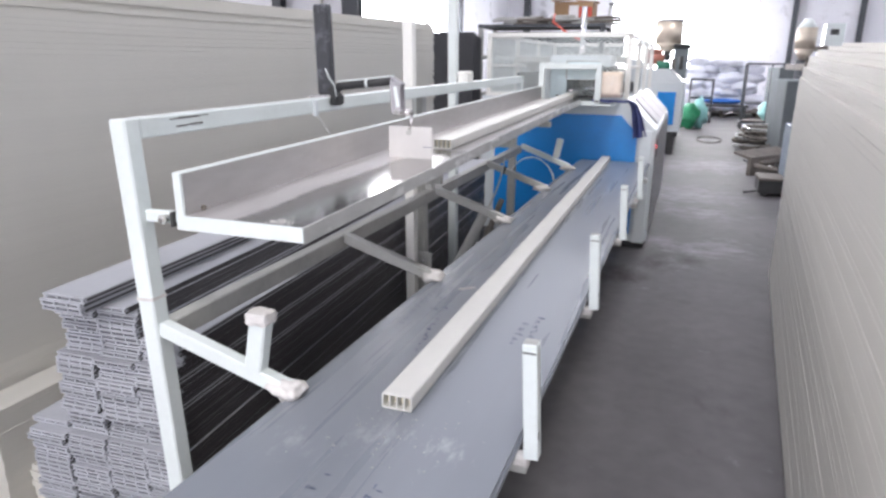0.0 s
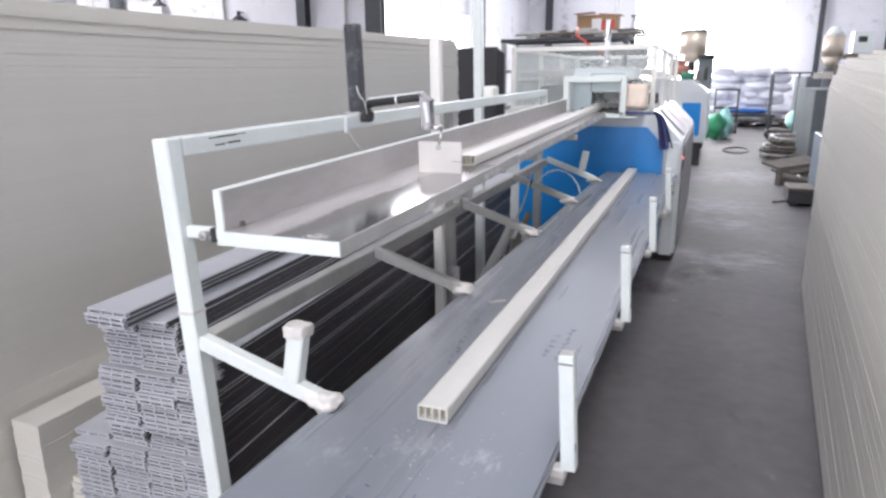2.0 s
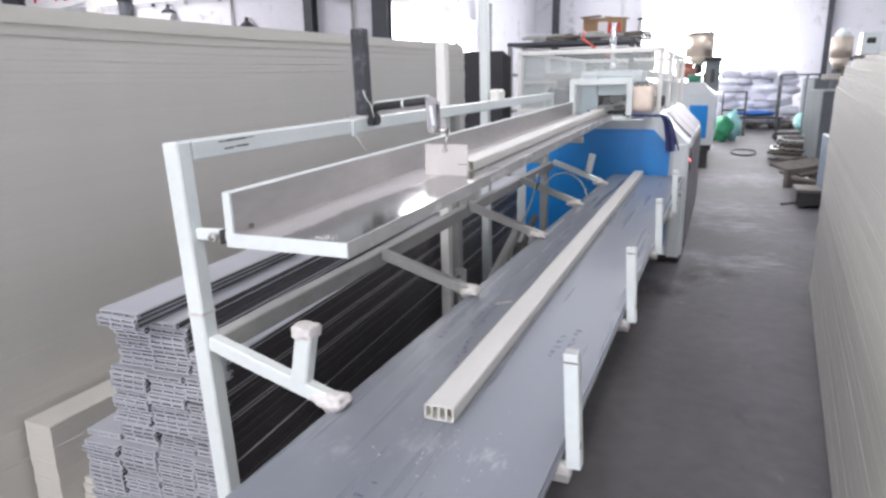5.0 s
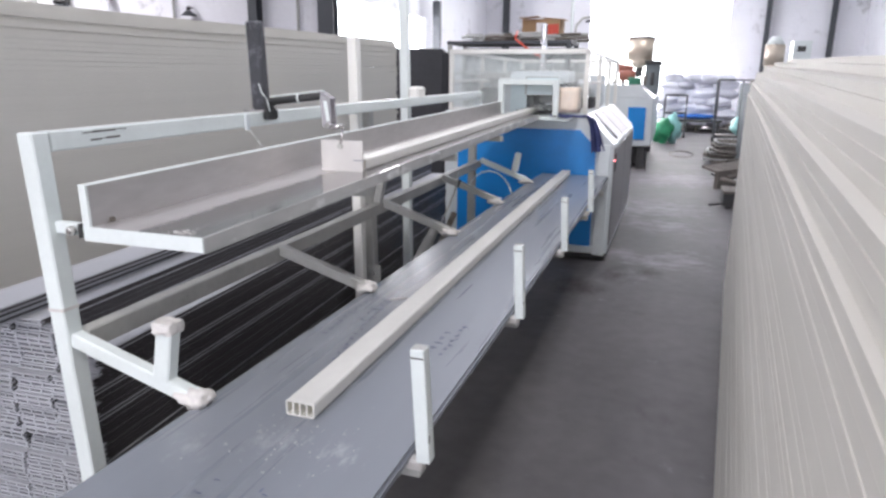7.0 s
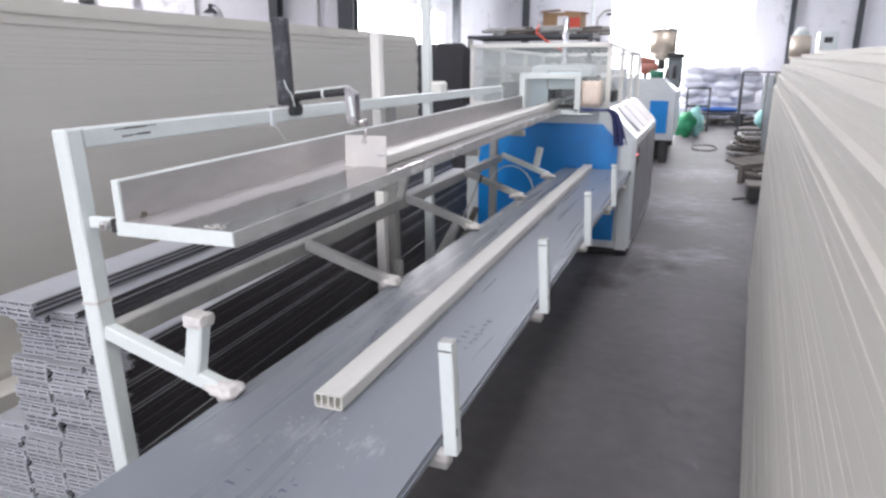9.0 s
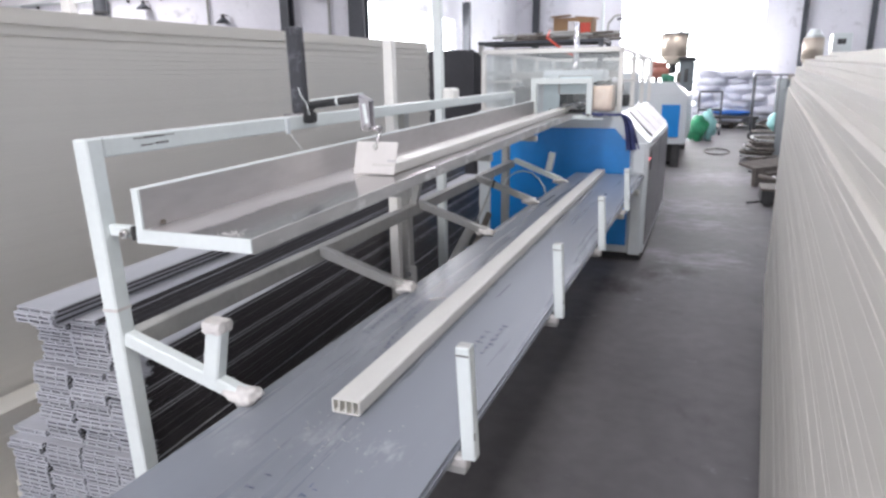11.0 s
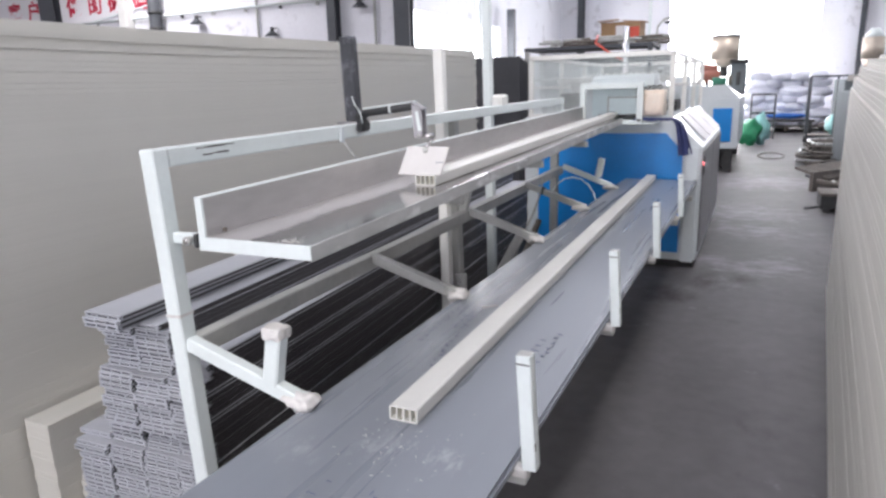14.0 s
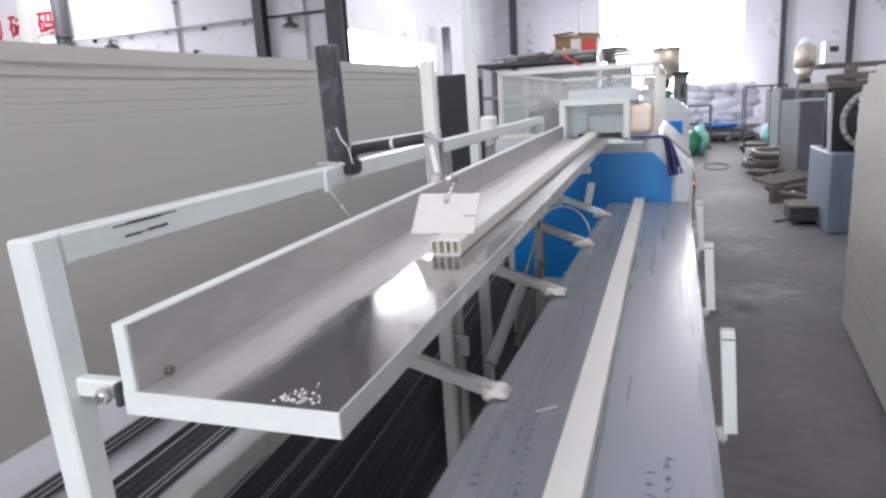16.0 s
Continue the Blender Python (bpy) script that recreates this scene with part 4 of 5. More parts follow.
    bmesh.ops.subdivide_edges(bm, edges=list(bm.edges), cuts=4, use_grid_fill=True)
    for v in bm.verts:
        c = Vector((-0.307, -0.12, 1.225))
        d = v.co - c
        v.co = c + d * (1.0 - 0.9 * max(0.0, d.length - 0.115))
        v.co += Vector((noise.noise(v.co * 22), noise.noise(v.co * 22 + c * 9), noise.noise(v.co * 19))) * 0.011
    for f in bm.faces:
        f.smooth = True
    part("wrapped_box", bm, TAN, m, "box wrapped in tan paper and clear film")
    block("feed_base", m, WHITE, -0.79, -0.40, -0.28, -0.05, 1.098, 1.112, 0.004)
    pipe("chrome_post", m, CHROME, (-0.62, 0.42, 1.42), (-0.62, 0.42, 1.80), 0.024, 14, "polished air cylinder")
    block("cylinder_base", m, STEEL, -0.70, -0.54, 0.36, 0.48, 1.40, 1.45, 0.004)
    bm = bmesh.new()
    hose(bm, [Vector((-0.64, 0.42, 1.55)), Vector((-0.75, 0.5, 1.60)), Vector((-0.9, 0.6, 1.70)), Vector((-0.95, 0.9, 1.78))], 0.01)
    part("air_hose", bm, RED, m, "red air hose")
    # cage
    x0, x1, y0, y1, z0, z1 = -1.27, -0.215, 0.04, 2.6, 1.125, 1.575
    for x in (x0, x1):
        for y in (y0, 0.9, 1.75, y1):
            bar("cage_post", m, TALLPOST, (x, y, z0), (x, y, z1), 0.035, 0.035, 0.003, up=(0, 1, 0))
        bar("cage_rail", m, TALLPOST, (x, y0, z1), (x, y1, z1), 0.03, 0.03, 0.003)
        bar("cage_rail", m, TALLPOST, (x, y0, 1.35), (x, y1, 1.35), 0.02, 0.02, 0.002)
    for y in (y0, y1):
        bar("cage_rail", m, TALLPOST, (x0 - 0.017, y, z1), (x1 + 0.017, y, z1), 0.035, 0.035, 0.003)
    bar("cage_rail", m, TALLPOST, (x0, y0, z0 + 0.01), (-0.86, y0, z0 + 0.01), 0.03, 0.03, 0.003)

    def netting(plane, u0, u1, at):
        bm = bmesh.new()
        dx, h = 0.042, z1 - z0
        run = h * 1.9
        for s in (1, -1):
            u = u0 - run
            while u < u1 + run:
                a, b = (u, z0), (u + s * run, z1)
                t0, t1 = 0.0, 1.0
                for lim, sign in ((u0, 1), (u1, -1)):
                    da, db = sign * (a[0] - lim), sign * (b[0] - lim)
                    if da < 0 and db < 0:
                        t0, t1 = 1.0, 0.0
                    elif da < 0:
                        t0 = max(t0, da / (da - db))
                    elif db < 0:
                        t1 = min(t1, da / (da - db))
                if t1 - t0 > 0.02:
                    p = [(a[0] + (b[0] - a[0]) * t, a[1] + (b[1] - a[1]) * t) for t in (t0, t1)]
                    q = [(u_, at, z_) if plane == "y" else (at, u_, z_) for u_, z_ in p]
                    beam(bm, q[0], q[1], 0.0044, 0.0024, (0, 1, 0) if plane == "y" else (1, 0, 0))
                u += dx
        ob = part("wire_netting", bm, WHITE, m, "white expanded metal netting")
        ob["kind"] = "stuff"

    netting("y", x0, x1, y0)
    netting("y", x0, x1, y1)
    netting("x", y0, y1, x0)
    # Assumed parts, added to darken what shows through the netting.
    for x_, y_, z_ in ((-1.05, 0.7, 1.3), (-0.8, 1.3, 1.25), (-0.4, 1.2, 1.22)):
        block("dark_filler_unit", m, DARK, x_ - 0.12, x_ + 0.12, y_ - 0.2, y_ + 0.2, 1.126, z_, 0.012)
        pipe("motor", m, GREYW, (x_, y_ - 0.1, z_ + 0.06), (x_, y_ + 0.25, z_ + 0.06), 0.06, 14)
    bar("slide_beam", m, GREYW, (-1.2, 0.55, 1.40), (-0.28, 0.55, 1.40), 0.06, 0.05, 0.003)
    bar("slide_beam", m, STEEL, (-0.62, 0.5, 1.30), (-0.62, 1.9, 1.30), 0.05, 0.05, 0.003)
    block("control_screen", m, CASE, -0.36, -0.24, 1.4, 1.7, 1.126, 1.42, 0.01)
    # cloth on the corner
    bm = bmesh.new()
    bmesh.ops.create_grid(bm, x_segments=16, y_segments=12, size=1)
    for v in bm.verts:
        u, w = (v.co.x + 1) / 2, (v.co.y + 1) / 2
        x = -0.42 + 0.46 * u
        y = -0.285 + 0.10 * w + 0.012 * math.sin(u * 9)
        z = 1.122 + 0.016 * noise.noise(Vector((u * 6, w * 5, 0)))
        if u > 0.5:
            k = (u - 0.5) / 0.5
            e = min(1.0, k * 2.2)
            x = -0.19 + (0.06 + 0.08 * w) * k
            z += 0.012 * w - 0.255 * k * k - 0.02 * k
            y += e * (0.235 - 0.07 * w - 0.025 * math.sin(w * 11 + k * 2) * k)
        v.co = Vector((x, y, z))
    c = part("cloth", bm, CLOTH, None)
    c.location = (0, 4.0, 0)
    md = c.modifiers.new("thick", "SOLIDIFY")
    md.thickness = 0.006
    tagged(c, "crumpled dark blue cloth hanging over the machine corner", "cloth")
    g = thing("cutter_guard", "pale blue sliding guard plate inside the feed arch", "guard plate", (-0.525, 3.925, 1.265))
    block("plate", g, PALE_BLUE, -0.115, 0.120, -0.004, 0.004, -0.005, 0.115, 0.002)
    for x0_, x1_, z0_, z1_ in ((-0.123, -0.115, -0.012, 0.123), (-0.123, 0.120, 0.115, 0.123)):
        block("rim", g, GREYW, x0_, x1_, -0.006, 0.006, z0_, z1_, 0)
    block("lip", g, WHITE, -0.115, 0.120, -0.008, 0.008, -0.012, -0.005, 0.002)
    return g


# ---- second machine and further things ----
def extruder(at, label, s=1.0):
    m = thing("extruder_machine", label, "machine", at)
    block("body", m, CASE, -0.75, 0.10, 0.02, 3.2, 0.36, 1.12, 0.01)
    block("front_panel", m, BLUE, -0.27, 0.0, -0.006, 0.016, 0.47, 0.97, 0.004, "blue front panel")
    bar("console_plate", m, WRAP, (-0.02, 0.05, 1.21), (-0.02, 1.1, 1.21), 0.32, 0.012, 0.003, "bright slanted metal cover", up=(0.7, 0, 0.72))
    bm = bmesh.new()
    lo = [bm.verts.new((x, 0.02, z)) for x, z in ((-0.75, 1.12), (0.10, 1.12), (-0.13, 1.31), (-0.75, 1.31))]
    hi = [bm.verts.new((x, 1.15, z)) for x, z in ((-0.75, 1.12), (0.10, 1.12), (-0.13, 1.31), (-0.75, 1.31))]
    for i in range(4):
        j = (i + 1) % 4
        bm.faces.new((lo[i], lo[j], hi[j], hi[i]))
    bm.faces.new(lo[::-1])
    bm.faces.new(hi)
    part("console", bm, CASE, m)
    for x in (-0.65, -0.03):
        for y in (0.12, 3.0):
            block("foot", m, DARK, x - 0.06, x + 0.06, y - 0.06, y + 0.06, 0.0, 0.36, 0.004)
    block("plinth", m, DARK, -0.6, -0.08, 0.3, 2.9, 0.05, 0.36, 0.004)
    block("gearbox", m, CABINET_GREY, -0.15, 0.09, 2.0, 3.4, 1.12, 1.68, 0.02, "grey gearbox housing")
    block("gearbox_lid", m, DARK, -0.17, 0.12, 1.95, 3.3, 1.68, 1.74, 0.01)
    pipe("motor", m, REDP, (-0.55, 1.3, 1.46), (-0.28, 1.3, 1.46), 0.09, 16, "red orange motor")
    pipe("motor", m, REDP, (-0.62, 1.6, 1.60), (-0.36, 1.7, 1.56), 0.08, 16, "red orange motor")
    pipe("pump", m, MGREEN, (-0.38, 1.1, 1.37), (-0.16, 1.1, 1.36), 0.07, 16, "green pump")
    for k in range(6):
        x, y = -0.6 + 0.12 * k, 1.25 + 0.1 * (k % 3)
        pipe("valve", m, DARK if k % 2 else RUST, (x, y, 1.3), (x, y, 1.42 + 0.05 * (k % 3)), 0.035, 10)
    pipe("hopper_neck", m, DARK, (-0.28, 2.4, 1.45), (-0.28, 2.4, 1.62), 0.07, 14)
    pipe("hopper_cone", m, HOPPER, (-0.28, 2.4, 1.62), (-0.28, 2.4, 1.76), 0.08, 18, r2=0.24)
    hopper = pipe("hopper", m, HOPPER, (-0.28, 2.4, 1.76), (-0.28, 2.4, 2.14), 0.24, 22, "shiny steel material hopper")
    pipe("hopper_lid", hopper, STEEL, (-0.28, 2.4, 2.14), (-0.28, 2.4, 2.18), 0.25, 22)
    return m


def side_machine():
    m = thing("side_machine", "grey and blue machine with a black belt guard and grimy deck", "machine", (1.27, 6.25, 0))
    block("base", m, MACHINE_GREY, 0.0, 1.2, 0.05, 1.15, 0.0, 0.75, 0.01, "blue grey base cabinet")
    base_door = block("base_door", m, MACHINE_GREY, 0.10, 0.62, 0.03, 0.05, 0.06, 0.70, 0.004)
    block("handle", base_door, DARK, 0.16, 0.18, 0.012, 0.03, 0.36, 0.46, 0.002)
    block("guard_back", m, BLACK, 0.03, 0.85, 0.30, 0.36, 0.75, 1.32, 0.01, "black belt guard plate")
    bm = bmesh.new()
    hose(bm, [Vector((0.36 + 0.27 * math.sin(k * math.tau / 24), 0.17, 1.04 + 0.27 * math.cos(k * math.tau / 24))) for k in range(13, 25)], 0.026)
    part("belt_guard", bm, GREYW, m, "pale curved rim of the belt guard")
    flywheel = pipe("flywheel", m, BLACK, (0.36, 0.14, 1.04), (0.36, 0.30, 1.04), 0.23, 28, "black flywheel")
    pipe("flywheel_hub", flywheel, DARK, (0.36, 0.09, 1.04), (0.36, 0.14, 1.04), 0.05, 16)
    bar("guard_post", m, CASE, (0.012, 0.26, 0.75), (-0.012, 0.26, 1.30), 0.03, 0.03, 0.003, "pale edge post", up=(0, 1, 0))
    block("pillow_block", m, DARK, 0.22, 0.50, 0.10, 0.40, 0.75, 0.86, 0.01)
    block("cabinet", m, CABINET_GREY, 0.18, 1.0, 3.05, 4.7, 0.0, 1.18, 0.01, "grey switch cabinet")
    block("deck", m, RUST, 0.05, 1.2, 0.72, 2.4, 1.325, 1.40, 0.01, "grimy top deck")
    for x, y in ((0.08, 0.8), (1.1, 0.8)):
        bar("deck_post", m, DARK, (x, y, 0.75), (x, y, 1.325), 0.05, 0.05, 0.003, up=(0, 1, 0))
    bar("slide_rail", m, RUST, (0.08, 1.0, 1.435), (1.1, 0.85, 1.47), 0.12, 0.07, 0.01)
    pipe("motor", m, RUST, (0.35, 1.2, 1.40), (0.35, 1.2, 1.56), 0.05, 16)
    block("junction_box", m, DARK, 0.10, 0.30, 0.80, 1.0, 1.17, 1.325, 0.01)
    h = thing("loader_unit", "steel hopper and white loader standing on the far machine", "hopper", (2.16, 13.6, 0))
    pipe("stand", h, COLUMN, (0, 0, 0), (0, 0, 1.5), 0.12, 12)
    pipe("cone", h, HOPPER, (0, 0, 1.5), (0, 0, 1.70), 0.08, 18, r2=0.18)
    pipe("hopper", h, HOPPER, (0, 0, 1.70), (0, 0, 2.08), 0.18, 22, "shiny steel hopper")
    pipe("lid", h, WHITE, (0, 0, 2.08), (0, 0, 2.24), 0.17, 20, "white dusty lid", r2=0.07)
    control_box = block("control_box", h, WHITE, 0.30, 0.62, -0.1, 0.25, 1.75, 2.15, 0.01, "white control box")
    block("box_window", control_box, DARK, 0.38, 0.52, -0.106, -0.1, 1.95, 2.05, 0)
    block("shelf", h, RUST, 0.2, 1.4, -0.2, 0.4, 1.66, 1.74, 0.005)
    block("body", h, CABINET_GREY, -0.35, 1.3, 0.3, 2.5, 0.0, 1.35, 0.02)


def shelf_rack():
    s = thing("shelf_rack", "dark steel shelf rack loaded with pipes and parts", "shelf rack", (0, 6.5, 0))
    for x in (-2.13, -0.75):
        for y in (0.05, 0.65):
            bar("upright", s, GREYW if x < -2 else COLUMN, (x, y, 0), (x, y, 1.80), 0.05, 0.05, 0.003, up=(0, 1, 0))
    for z in (0.4, 1.0, 1.42, 1.76):
        block("shelf", s, COLUMN if z > 1.5 else GREYW, -2.16, -0.72, 0.02, 0.68, z, z + 0.035, 0.003)
    # Dark sheet added for the shaded depth between the shelves.
    block("shaded_backing", s, DARK, -2.1, -0.78, 0.60, 0.62, 0.44, 1.74, 0)
    rng = random.Random(2)
    for k in range(34):
        x = -2.05 + 1.2 * rng.random()
        y, z = 0.1 + 0.5 * rng.random(), 1.80 + 0.03 * (k % 3)
        p = solid("offcut", (lambda b: (rod(b, (x, y, z + 0.015), (x + rng.uniform(0.15, 0.45), y + rng.uniform(-0.1, 0.1), z + 0.02), rng.uniform(0.012, 0.022), 8), b)[1])(bmesh.new()), RUST if k % 2 else GREYW, "short metal offcut lying on the rack", "offcut", "offcuts on the rack")
        p.location = (0, 6.5, 0)
    for k, z in enumerate((0.435, 1.035, 1.035, 1.455)):
        b = solid("parts_bin", (lambda q: (box(q, 0, 0.4, 0, 0.45, 0, 0.26), soften(q, 0.01), q)[2])(bmesh.new()), DARK if k % 2 else RUST, "grimy bin of parts on the rack", "bin", "bins on the rack")
        b.location = (-2.0 + 0.35 * k, 6.6, z)
    c = thing("carton_box", "open brown cardboard carton on the rack", "carton", (-1.36, 6.9, 1.795))
    block("box", c, CARTON, 0.0, 0.44, 0.0, 0.36, 0.03, 0.26, 0.004)
    bar("flap", c, CARTON, (-0.02, 0.0, 0.27), (0.20, 0.0, 0.285), 0.18, 0.006, 0.001)
    bar("flap", c, CARTON, (0.24, 0.1, 0.275), (0.50, 0.1, 0.25), 0.22, 0.006, 0.001)
    block("white_panel", c, BANNER, 0.17, 0.28, -0.004, 0.0, 0.05, 0.22, 0)
    block("red_panel", c, RED, 0.285, 0.43, -0.004, 0.0, 0.05, 0.20, 0)
    block("tray", c, GREYW, -0.2, 0.6, -0.1, 0.4, 0.0, 0.03, 0.003)
    r = thing("pipe_bracket", "bent pipe rising from the rack, painted pale for door glare", "pipe", (-0.74, 6.9, 1.795))
    bm = bmesh.new()
    hose(bm, [Vector((0, 0, 0)), Vector((0.01, 0, 0.18)), Vector((0.08, 0, 0.26)), Vector((0.55, 0.5, 0.36)), Vector((0.95, 1.0, 0.40))], 0.012)
    # Pale material here imitates the doorway's glare washing out a dark pipe.
    part("pipe", bm, GREYW, r)
    for x0, x1, z in ((-2.95, -2.10, 1.70),):
        d = thing("dark_board", "tall dark grey boards leaning upright beside the rack", "board", (0, 6.2, 0), "dark boards")
        for k in range(4):
            block("sheet", d, DARK_BOARD, x0 + 0.04 * k, x1 + 0.02 * k, 0.022 * k, 0.022 * k + 0.02, 0, z - 0.02 * k, 0.002)


def far_clutter():
    rng = random.Random(8)
    # sacks along the end wall
    pal = thing("pallet", "wooden pallet under the sacks", "pallet", (0.0, 19.2, 0))
    for k in range(6):
        block("deck_board", pal, RUST, -0.1, 2.1, 0.36 * k, 0.36 * k + 0.2, 0.12, 0.145, 0.003)
    for x in (0.0, 1.0, 1.95):
        block("runner", pal, RUST, x, x + 0.1, 0, 2.0, 0.0, 0.12, 0.003)
    for layer in range(7):
        for k in range(4):
            bm = bmesh.new()
            lump(bm, (0, 0, 0), (0.38, 0.5, 0.17), 0.2, 3, layer * 7 + k)
            s = solid("sack", bm, SACK, "filled pale woven plastic sack in a heap", "sack", "sacks by the end wall")
            s.location = (0.25 + 0.48 * k + rng.uniform(-0.16, 0.16), 19.85 + rng.uniform(-0.15, 0.15), 0.25 + 0.20 * layer + rng.uniform(-0.03, 0.03))
            s.rotation_euler = (0, rng.uniform(-0.08, 0.08), rng.uniform(-0.2, 0.2))
            # Second row, added behind to block bright gaps in the heap.
            if k < 3:
                bm = bmesh.new()
                lump(bm, (0, 0, 0), (0.40, 0.5, 0.18), 0.2, 3, layer * 5 + k + 50)
                s = solid("sack", bm, SACK, "filled pale woven plastic sack in a heap", "sack", "sacks by the end wall")
                s.location = (0.48 + 0.5 * k + rng.uniform(-0.08, 0.08), 20.55 + rng.uniform(-0.1, 0.1), 0.2 + 0.21 * layer)
    bm = bmesh.new()
    lump(bm, (0, 0, 0), (0.5, 0.25, 0.07), 0.3, 3, 3)
    t = solid("tarpaulin", bm, TARP, "folded blue tarpaulin in front of the sacks", "tarpaulin")
    t.location = (1.0, 19.25, 0.42)
    bl = thing("plank_bench", "dark low plank bench in front of the sacks", "bench", (1.0, 18.9, 0))
    block("plank", bl, DARK, -0.7, 0.7, -0.15, 0.15, 0.28, 0.34, 0.004)
    for x in (-0.6, 0.6):
        block("leg", bl, DARK, x - 0.04, x + 0.04, -0.12, 0.12, 0, 0.28, 0.004)
    # carts
    for name, x0, x1, y, h, lab in (("cart", 0.18, 0.70, 16.6, 1.04, "dark steel frame cart on castors"), ("cart", 1.32, 2.1, 15.2, 1.42, "tall dark steel frame cart on castors")):
        c = thing(name, lab, "cart", (0, y, 0), "frame carts")
        for x in (x0, x1):
            for dy in (0.0, 0.6):
                bar("upright", c, COLUMN, (x, dy, 0.14), (x, dy, h), 0.035, 0.035, 0.003, up=(0, 1, 0))
                pipe("castor", c, DARK, (x - 0.02, dy, 0.07), (x + 0.02, dy, 0.07), 0.07, 12)
        if h > 1.2:
            bar("upright", c, COLUMN, ((x0 + x1) / 2 + 0.1, 0, 0.14), ((x0 + x1) / 2 + 0.1, 0, h), 0.04, 0.04, 0.003, up=(0, 1, 0))
        for z in ((0.16, h) if h > 1.2 else (0.16, 0.6, h)):
            for dy in (0.0, 0.6):
                bar("rail", c, COLUMN, (x0, dy, z), (x1, dy, z), 0.035, 0.035, 0.003)
            for x in (x0, x1):
                bar("rail", c, COLUMN, (x, 0, z), (x, 0.6, z), 0.035, 0.035, 0.003)
        block("deck", c, RUST, x0, x1, 0, 0.6, 0.178, 0.20, 0.003)
    for mt, lab, c, sz in ((GREEN, "crumpled green plastic sack on the floor", (0.20, 14.9, 0.27), (0.22, 0.25, 0.30)), (AQUA, "pale aqua plastic sack on the floor", (0.44, 15.1, 0.32), (0.16, 0.2, 0.34)), (AQUA, "aqua plastic sack lying on the cart", (1.9, 15.5, 0.42), (0.26, 0.22, 0.22))):
        bm = bmesh.new()
        lump(bm, (0, 0, 0), sz, 0.4, 3, sz[0] * 9)
        solid("plastic_sack", bm, mt, lab, "sack", "plastic sacks").location = c
    co = thing("hose_coil", "thin dark hose lying in a loop on the floor", "hose", (0.62, 12.4, 0.02))
    bm = bmesh.new()
    hose(bm, [Vector((0.22 * math.cos(k * 0.42), 0.55 * math.sin(k * 0.42), 0)) for k in range(15)], 0.009)
    part("hose", bm, RUST, co)
    # scrap on the floor
    def hoop(w, l, r):
        """A closed loop of bent tube."""
        pts = []
        c = min(w, l) * 0.3
        for cx, cy, a0 in ((w - c, l - c, 0), (c, l - c, 90), (c, c, 180), (w - c, c, 270)):
            for k in range(4):
                a = radians(a0 + 30 * k)
                pts.append(Vector((cx + c * math.cos(a), cy + c * math.sin(a), 0)))
        bm = bmesh.new()
        hose(bm, pts + pts[:1], r, 8)
        return bm

    z = 0.03
    for k in range(7):
        w, l = 0.8 + 0.35 * rng.random(), 0.9 + 0.35 * rng.random()
        b = thing("tube_hoop", "dusty rusted hoop of bent tube in a low heap", "scrap", (1.0 + rng.uniform(-0.08, 0.25), 10.8 + rng.uniform(-0.3, 0.5), z), "scrap hoops")
        part("tube", hoop(w, l, 0.026), RUST if k % 3 else GREYW, b)
        for q in range(3):
            bar("cross_bar", b, RUST, (0.03, l * (0.25 + 0.25 * q), 0.0), (w - 0.03, l * (0.25 + 0.25 * q), 0.0), 0.07, 0.02, 0.003)
        if k % 2:
            block("plate", b, RUST, w * 0.3, w * 0.8, 0.1, l * 0.8, 0.02, 0.034, 0.003)
        b.rotation_euler = (0, rng.uniform(-0.02, 0.02), rng.uniform(-0.25, 0.25))
        z += 0.05
    for k in range(14):
        x, y = 1.1 + 0.5 * rng.random(), 7.4 + 3.2 * rng.random()
        bm = bmesh.new()
        a = rng.uniform(0, math.tau)
        n = rng.uniform(0.15, 0.45)
        rod(bm, (-n * math.cos(a), -n * math.sin(a), 0), (n * math.cos(a), n * math.sin(a), rng.uniform(0.0, 0.16)), rng.uniform(0.012, 0.03), 8)
        o = solid("scrap_bar", bm, (RUST, DARK, GREYW)[k % 3], "rusty bar lying in the scrap", "scrap", "scrap on the floor")
        o.location = (x, y, 0.05 + 0.12 * rng.random() * (k % 2))
    d = thing("scrap_trough", "dark greasy steel trough on the floor", "trough", (1.02, 8.2, 0))
    bm = bmesh.new()
    beam(bm, (0.0, 0.2, 0.20), (0.9, 1.4, 0.22), 0.45, 0.03, (0.3, 0, 1))
    beam(bm, (0.0, 0.0, 0.12), (0.8, 1.1, 0.12), 0.05, 0.24, (0, 0, 1))
    part("trough_body", bm, RUST, d)
    for x, y in ((0.1, 0.25), (0.75, 1.2)):
        block("leg", d, DARK, x, x + 0.06, y, y + 0.06, 0, 0.2, 0.003)
    c2 = thing("scrap_crate", "low rusty steel crate of scrap on the floor", "crate", (1.02, 6.75, 0))
    block("crate_body", c2, DARK, 0.0, 0.55, 0.0, 0.4, 0.03, 0.17, 0.008)
    block("lid", c2, RUST, -0.01, 0.5, -0.02, 0.42, 0.17, 0.20, 0.006)
    for x in (0.03, 0.45):
        block("runner", c2, DARK, x, x + 0.06, 0.0, 0.4, 0.0, 0.03, 0)
    bm = bmesh.new()
    hose(bm, [Vector((0, 0.05, 0.05)), Vector((-0.08, 0.0, 0.04)), Vector((-0.14, 0.02, 0.03))], 0.012)
    part("cable_end", bm, DARK, c2)
    for k in range(9):
        bm = bmesh.new()
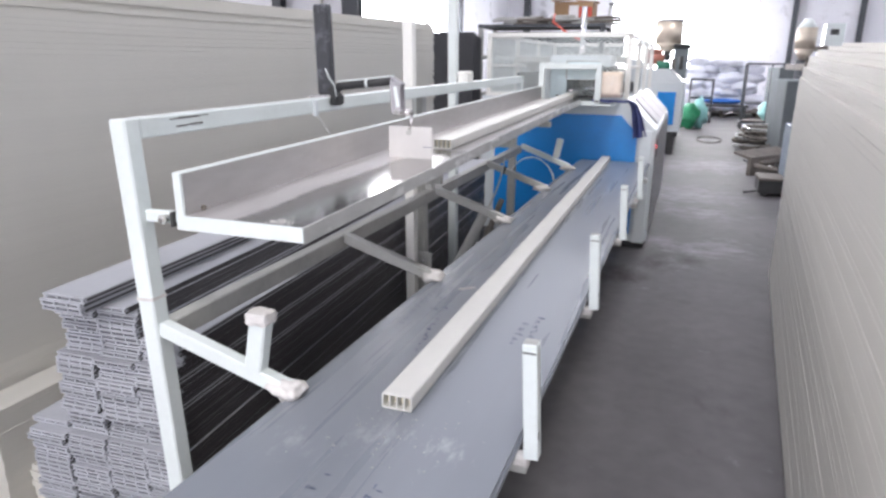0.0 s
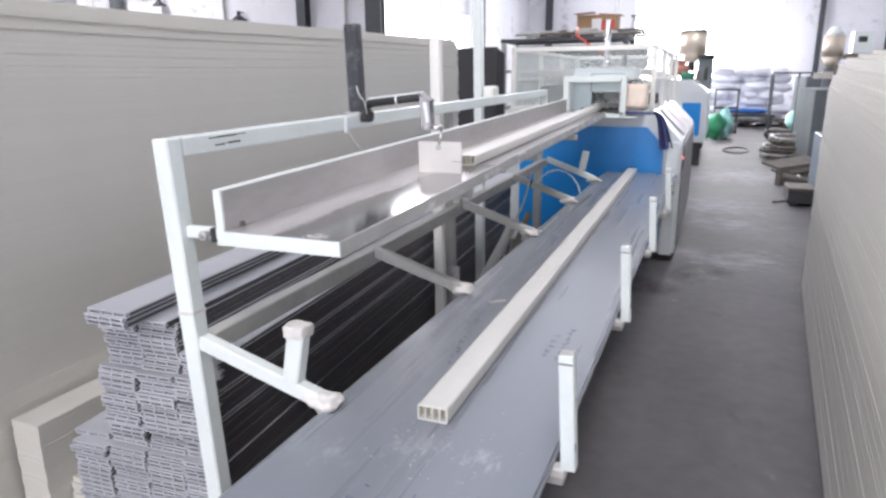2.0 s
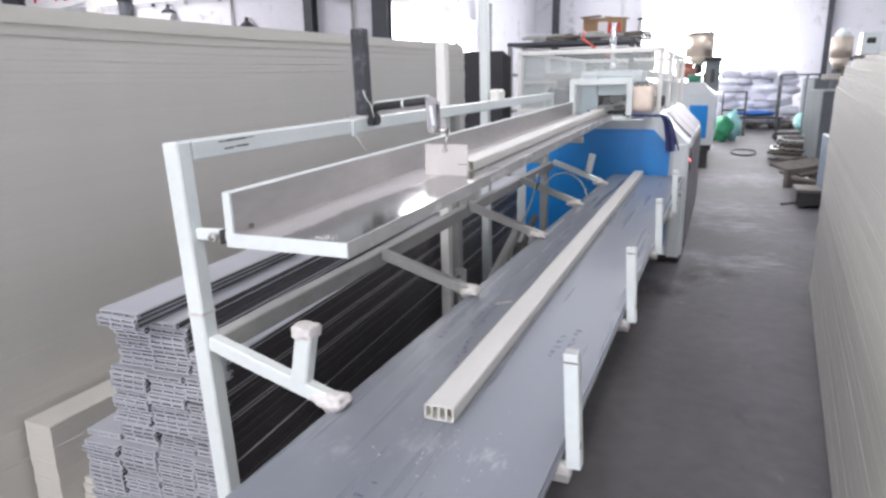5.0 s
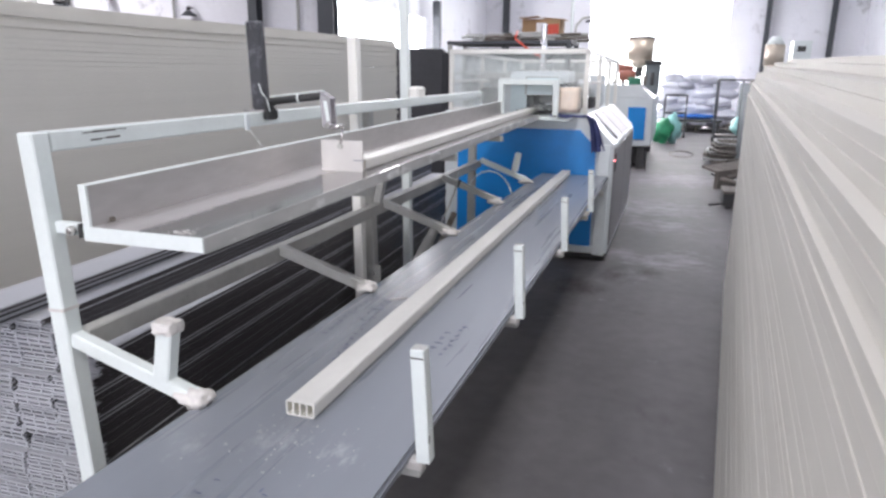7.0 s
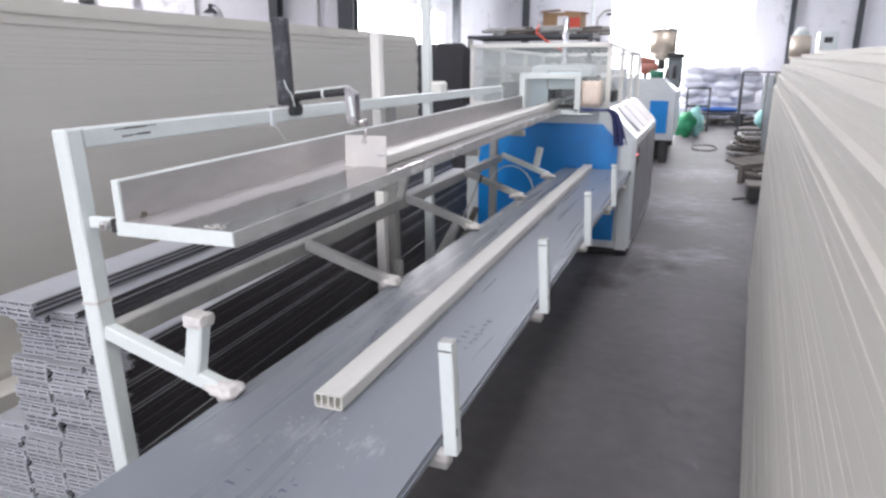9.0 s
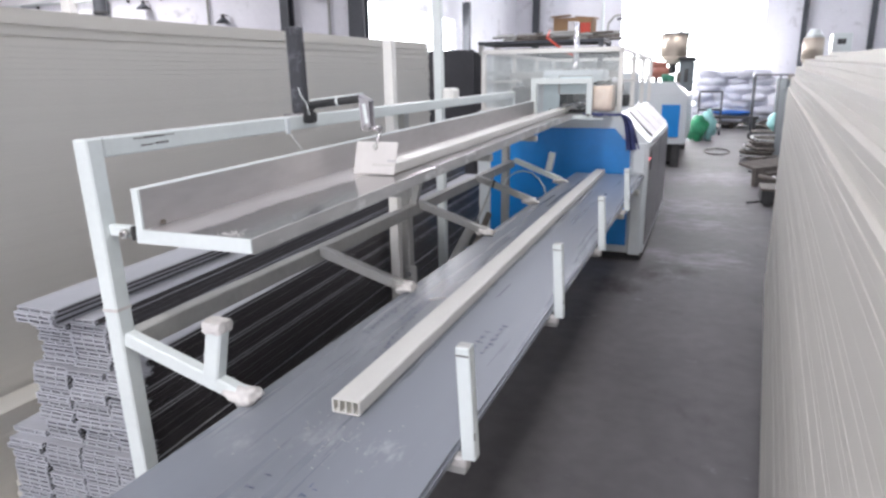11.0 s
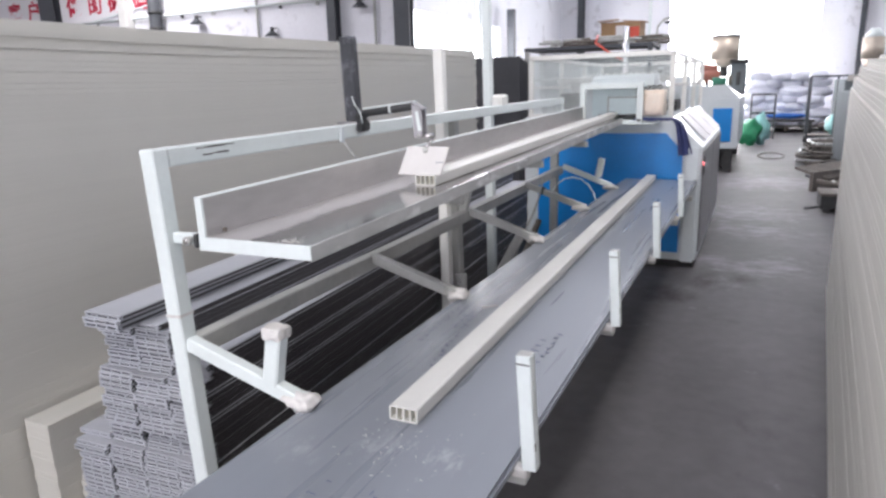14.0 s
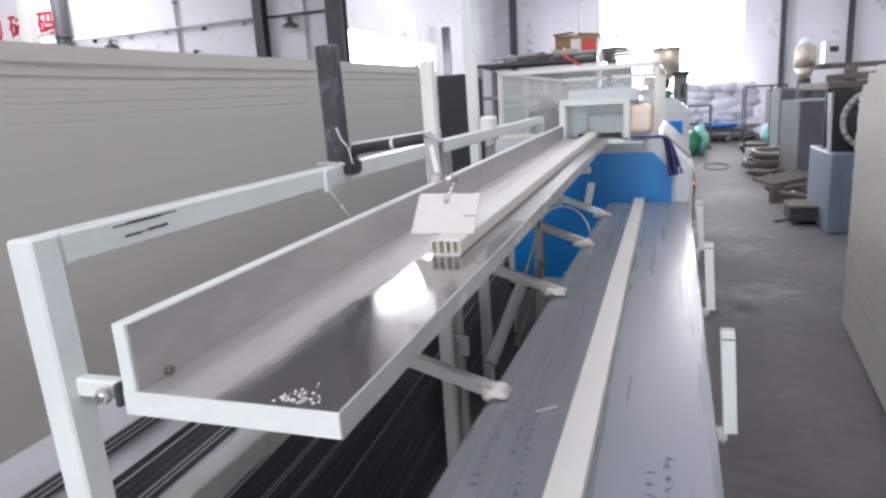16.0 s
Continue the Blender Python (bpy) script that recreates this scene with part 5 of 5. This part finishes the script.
        lump(bm, (0, 0, 0), (rng.uniform(0.05, 0.14), rng.uniform(0.05, 0.16), rng.uniform(0.04, 0.08)), 0.5, 2, k)
        o = solid("scrap_piece", bm, DARK if k % 2 else RUST, "lump of greasy machine scrap on the floor", "scrap", "scrap on the floor")
        o.location = (1.05 + 0.5 * rng.random(), 7.5 + 4.5 * rng.random(), 0.05)
    # low cream block by the big pile
    board_pile("low narrow pile of pale boards with worn rounded ends", (-1.575, 0.085, 0.0), 0.0, 0.115, 3.4, 20, 0.018, 0.0, -1, lambda i, n: (0.0, 0.0008, 0.0015)[i % 3], 31, 0.002)
    board_pile("few pale boards lying beside the low pile", (-1.44, 0.16, 0.0), 0.0, 0.13, 3.2, 8, 0.018, 0.0, -1, lambda i, n: 0.0, 32, 0.006)
    # overhead wires in the doorway
    w = thing("overhead_cable", "dark cable across the doorway, thickened to show from the camera", "cable", (0, 21.985, 0))
    # Positions and thickness are set to fit the camera's view.
    for x0, z0, x1, z1 in ((-2.6, 3.27, -1.1, 3.28), (-1.8, 2.90, -0.7, 2.93), (-0.35, 2.6, -0.37, 3.28), (-0.37, 3.28, 0.70, 3.32), (-0.7, 2.93, -0.35, 2.6)):
        pipe("cable", w, COLUMN, (x0, 0, z0), (x1, 0, z1), 0.034, 8)
    # mesh panel at the far right
    f = thing("mesh_panel", "white framed wire mesh panel standing behind the board pile", "mesh panel", (2.55, 5.2, 0))
    for a, b in (((0, 0, 0), (0, 0, 1.72)), ((1.5, 0, 0), (1.5, 0, 1.72)), ((0, 0, 1.72), (1.5, 0, 1.72)), ((0, 0, 0.3), (1.5, 0, 0.3))):
        bar("frame_bar", f, WHITE, a, b, 0.05, 0.05, 0.003, up=(0, 1, 0))
    bm = bmesh.new()
    for k in range(46):
        beam(bm, (0.03 + k * 0.032, 0, 0.3), (0.03 + k * 0.032, 0, 1.72), 0.003, 0.003, (0, 1, 0))
    for k in range(44):
        beam(bm, (0, 0, 0.3 + k * 0.032), (1.5, 0, 0.3 + k * 0.032), 0.003, 0.003, (0, 1, 0))
    part("wire_netting", bm, WHITE, f)["kind"] = "stuff"


take_off_frame()
tray()
bench()
bench_posts()
stop_arm()
PLATE_OB = stop_plate()
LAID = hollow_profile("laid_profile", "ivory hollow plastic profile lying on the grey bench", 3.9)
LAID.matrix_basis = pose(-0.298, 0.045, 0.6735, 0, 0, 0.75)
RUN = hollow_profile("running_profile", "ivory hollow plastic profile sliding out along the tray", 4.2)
GUARD = cutting_machine()
extruder((0.0, 9.9, 0), "blue and white extrusion machine with a steel hopper")
side_machine()
shelf_rack()
far_clutter()

# ---- piles of many pieces ----
plank_stack()
board_pile("tall pile of cream foam boards with fine edges", (-1.71, -2.2, 0.05), 0.0, 1.22, 6.17, 88, 0.0173, 0.0135, -1, left_spread, 11)
board_pile("tall pile of cream foam boards beside the aisle", (0.527, -0.75, 0.03), -0.073, 1.22, 4.38, 74, 0.0182, 0.030, 1, right_spread, 12)


# ---- what moves ----
def motions():
    rows = []
    for t, y in ((0.0, 1.090), (4.0, 0.992), (8.0, 0.893), (11.0, 0.826), (12.0, 0.800), (13.0, 0.774), (16.0, 0.697)):
        rows.append((t, TRAY_POSE @ pose(0.166, y, 0.0316)))
    walk(RUN, rows)
    walk(PLATE_OB, [(t, pose(*PIVOT, -a, 0, 0)) for t, a in ((0.0, 0.0), (8.2, 0.0), (9.5, 6.0), (10.4, 13.0), (11.0, 20.0), (11.4, 29.0), (11.8, 38.0), (12.3, 41.0), (14.0, 41.0), (16.0, 41.0))])
    walk(GUARD, [(t, pose(-0.525, 3.925, z)) for t, z in ((0.0, 1.268), (11.2, 1.268), (11.5, 1.215), (11.8, 1.165), (12.1, 1.150), (16.0, 1.150))])


motions()
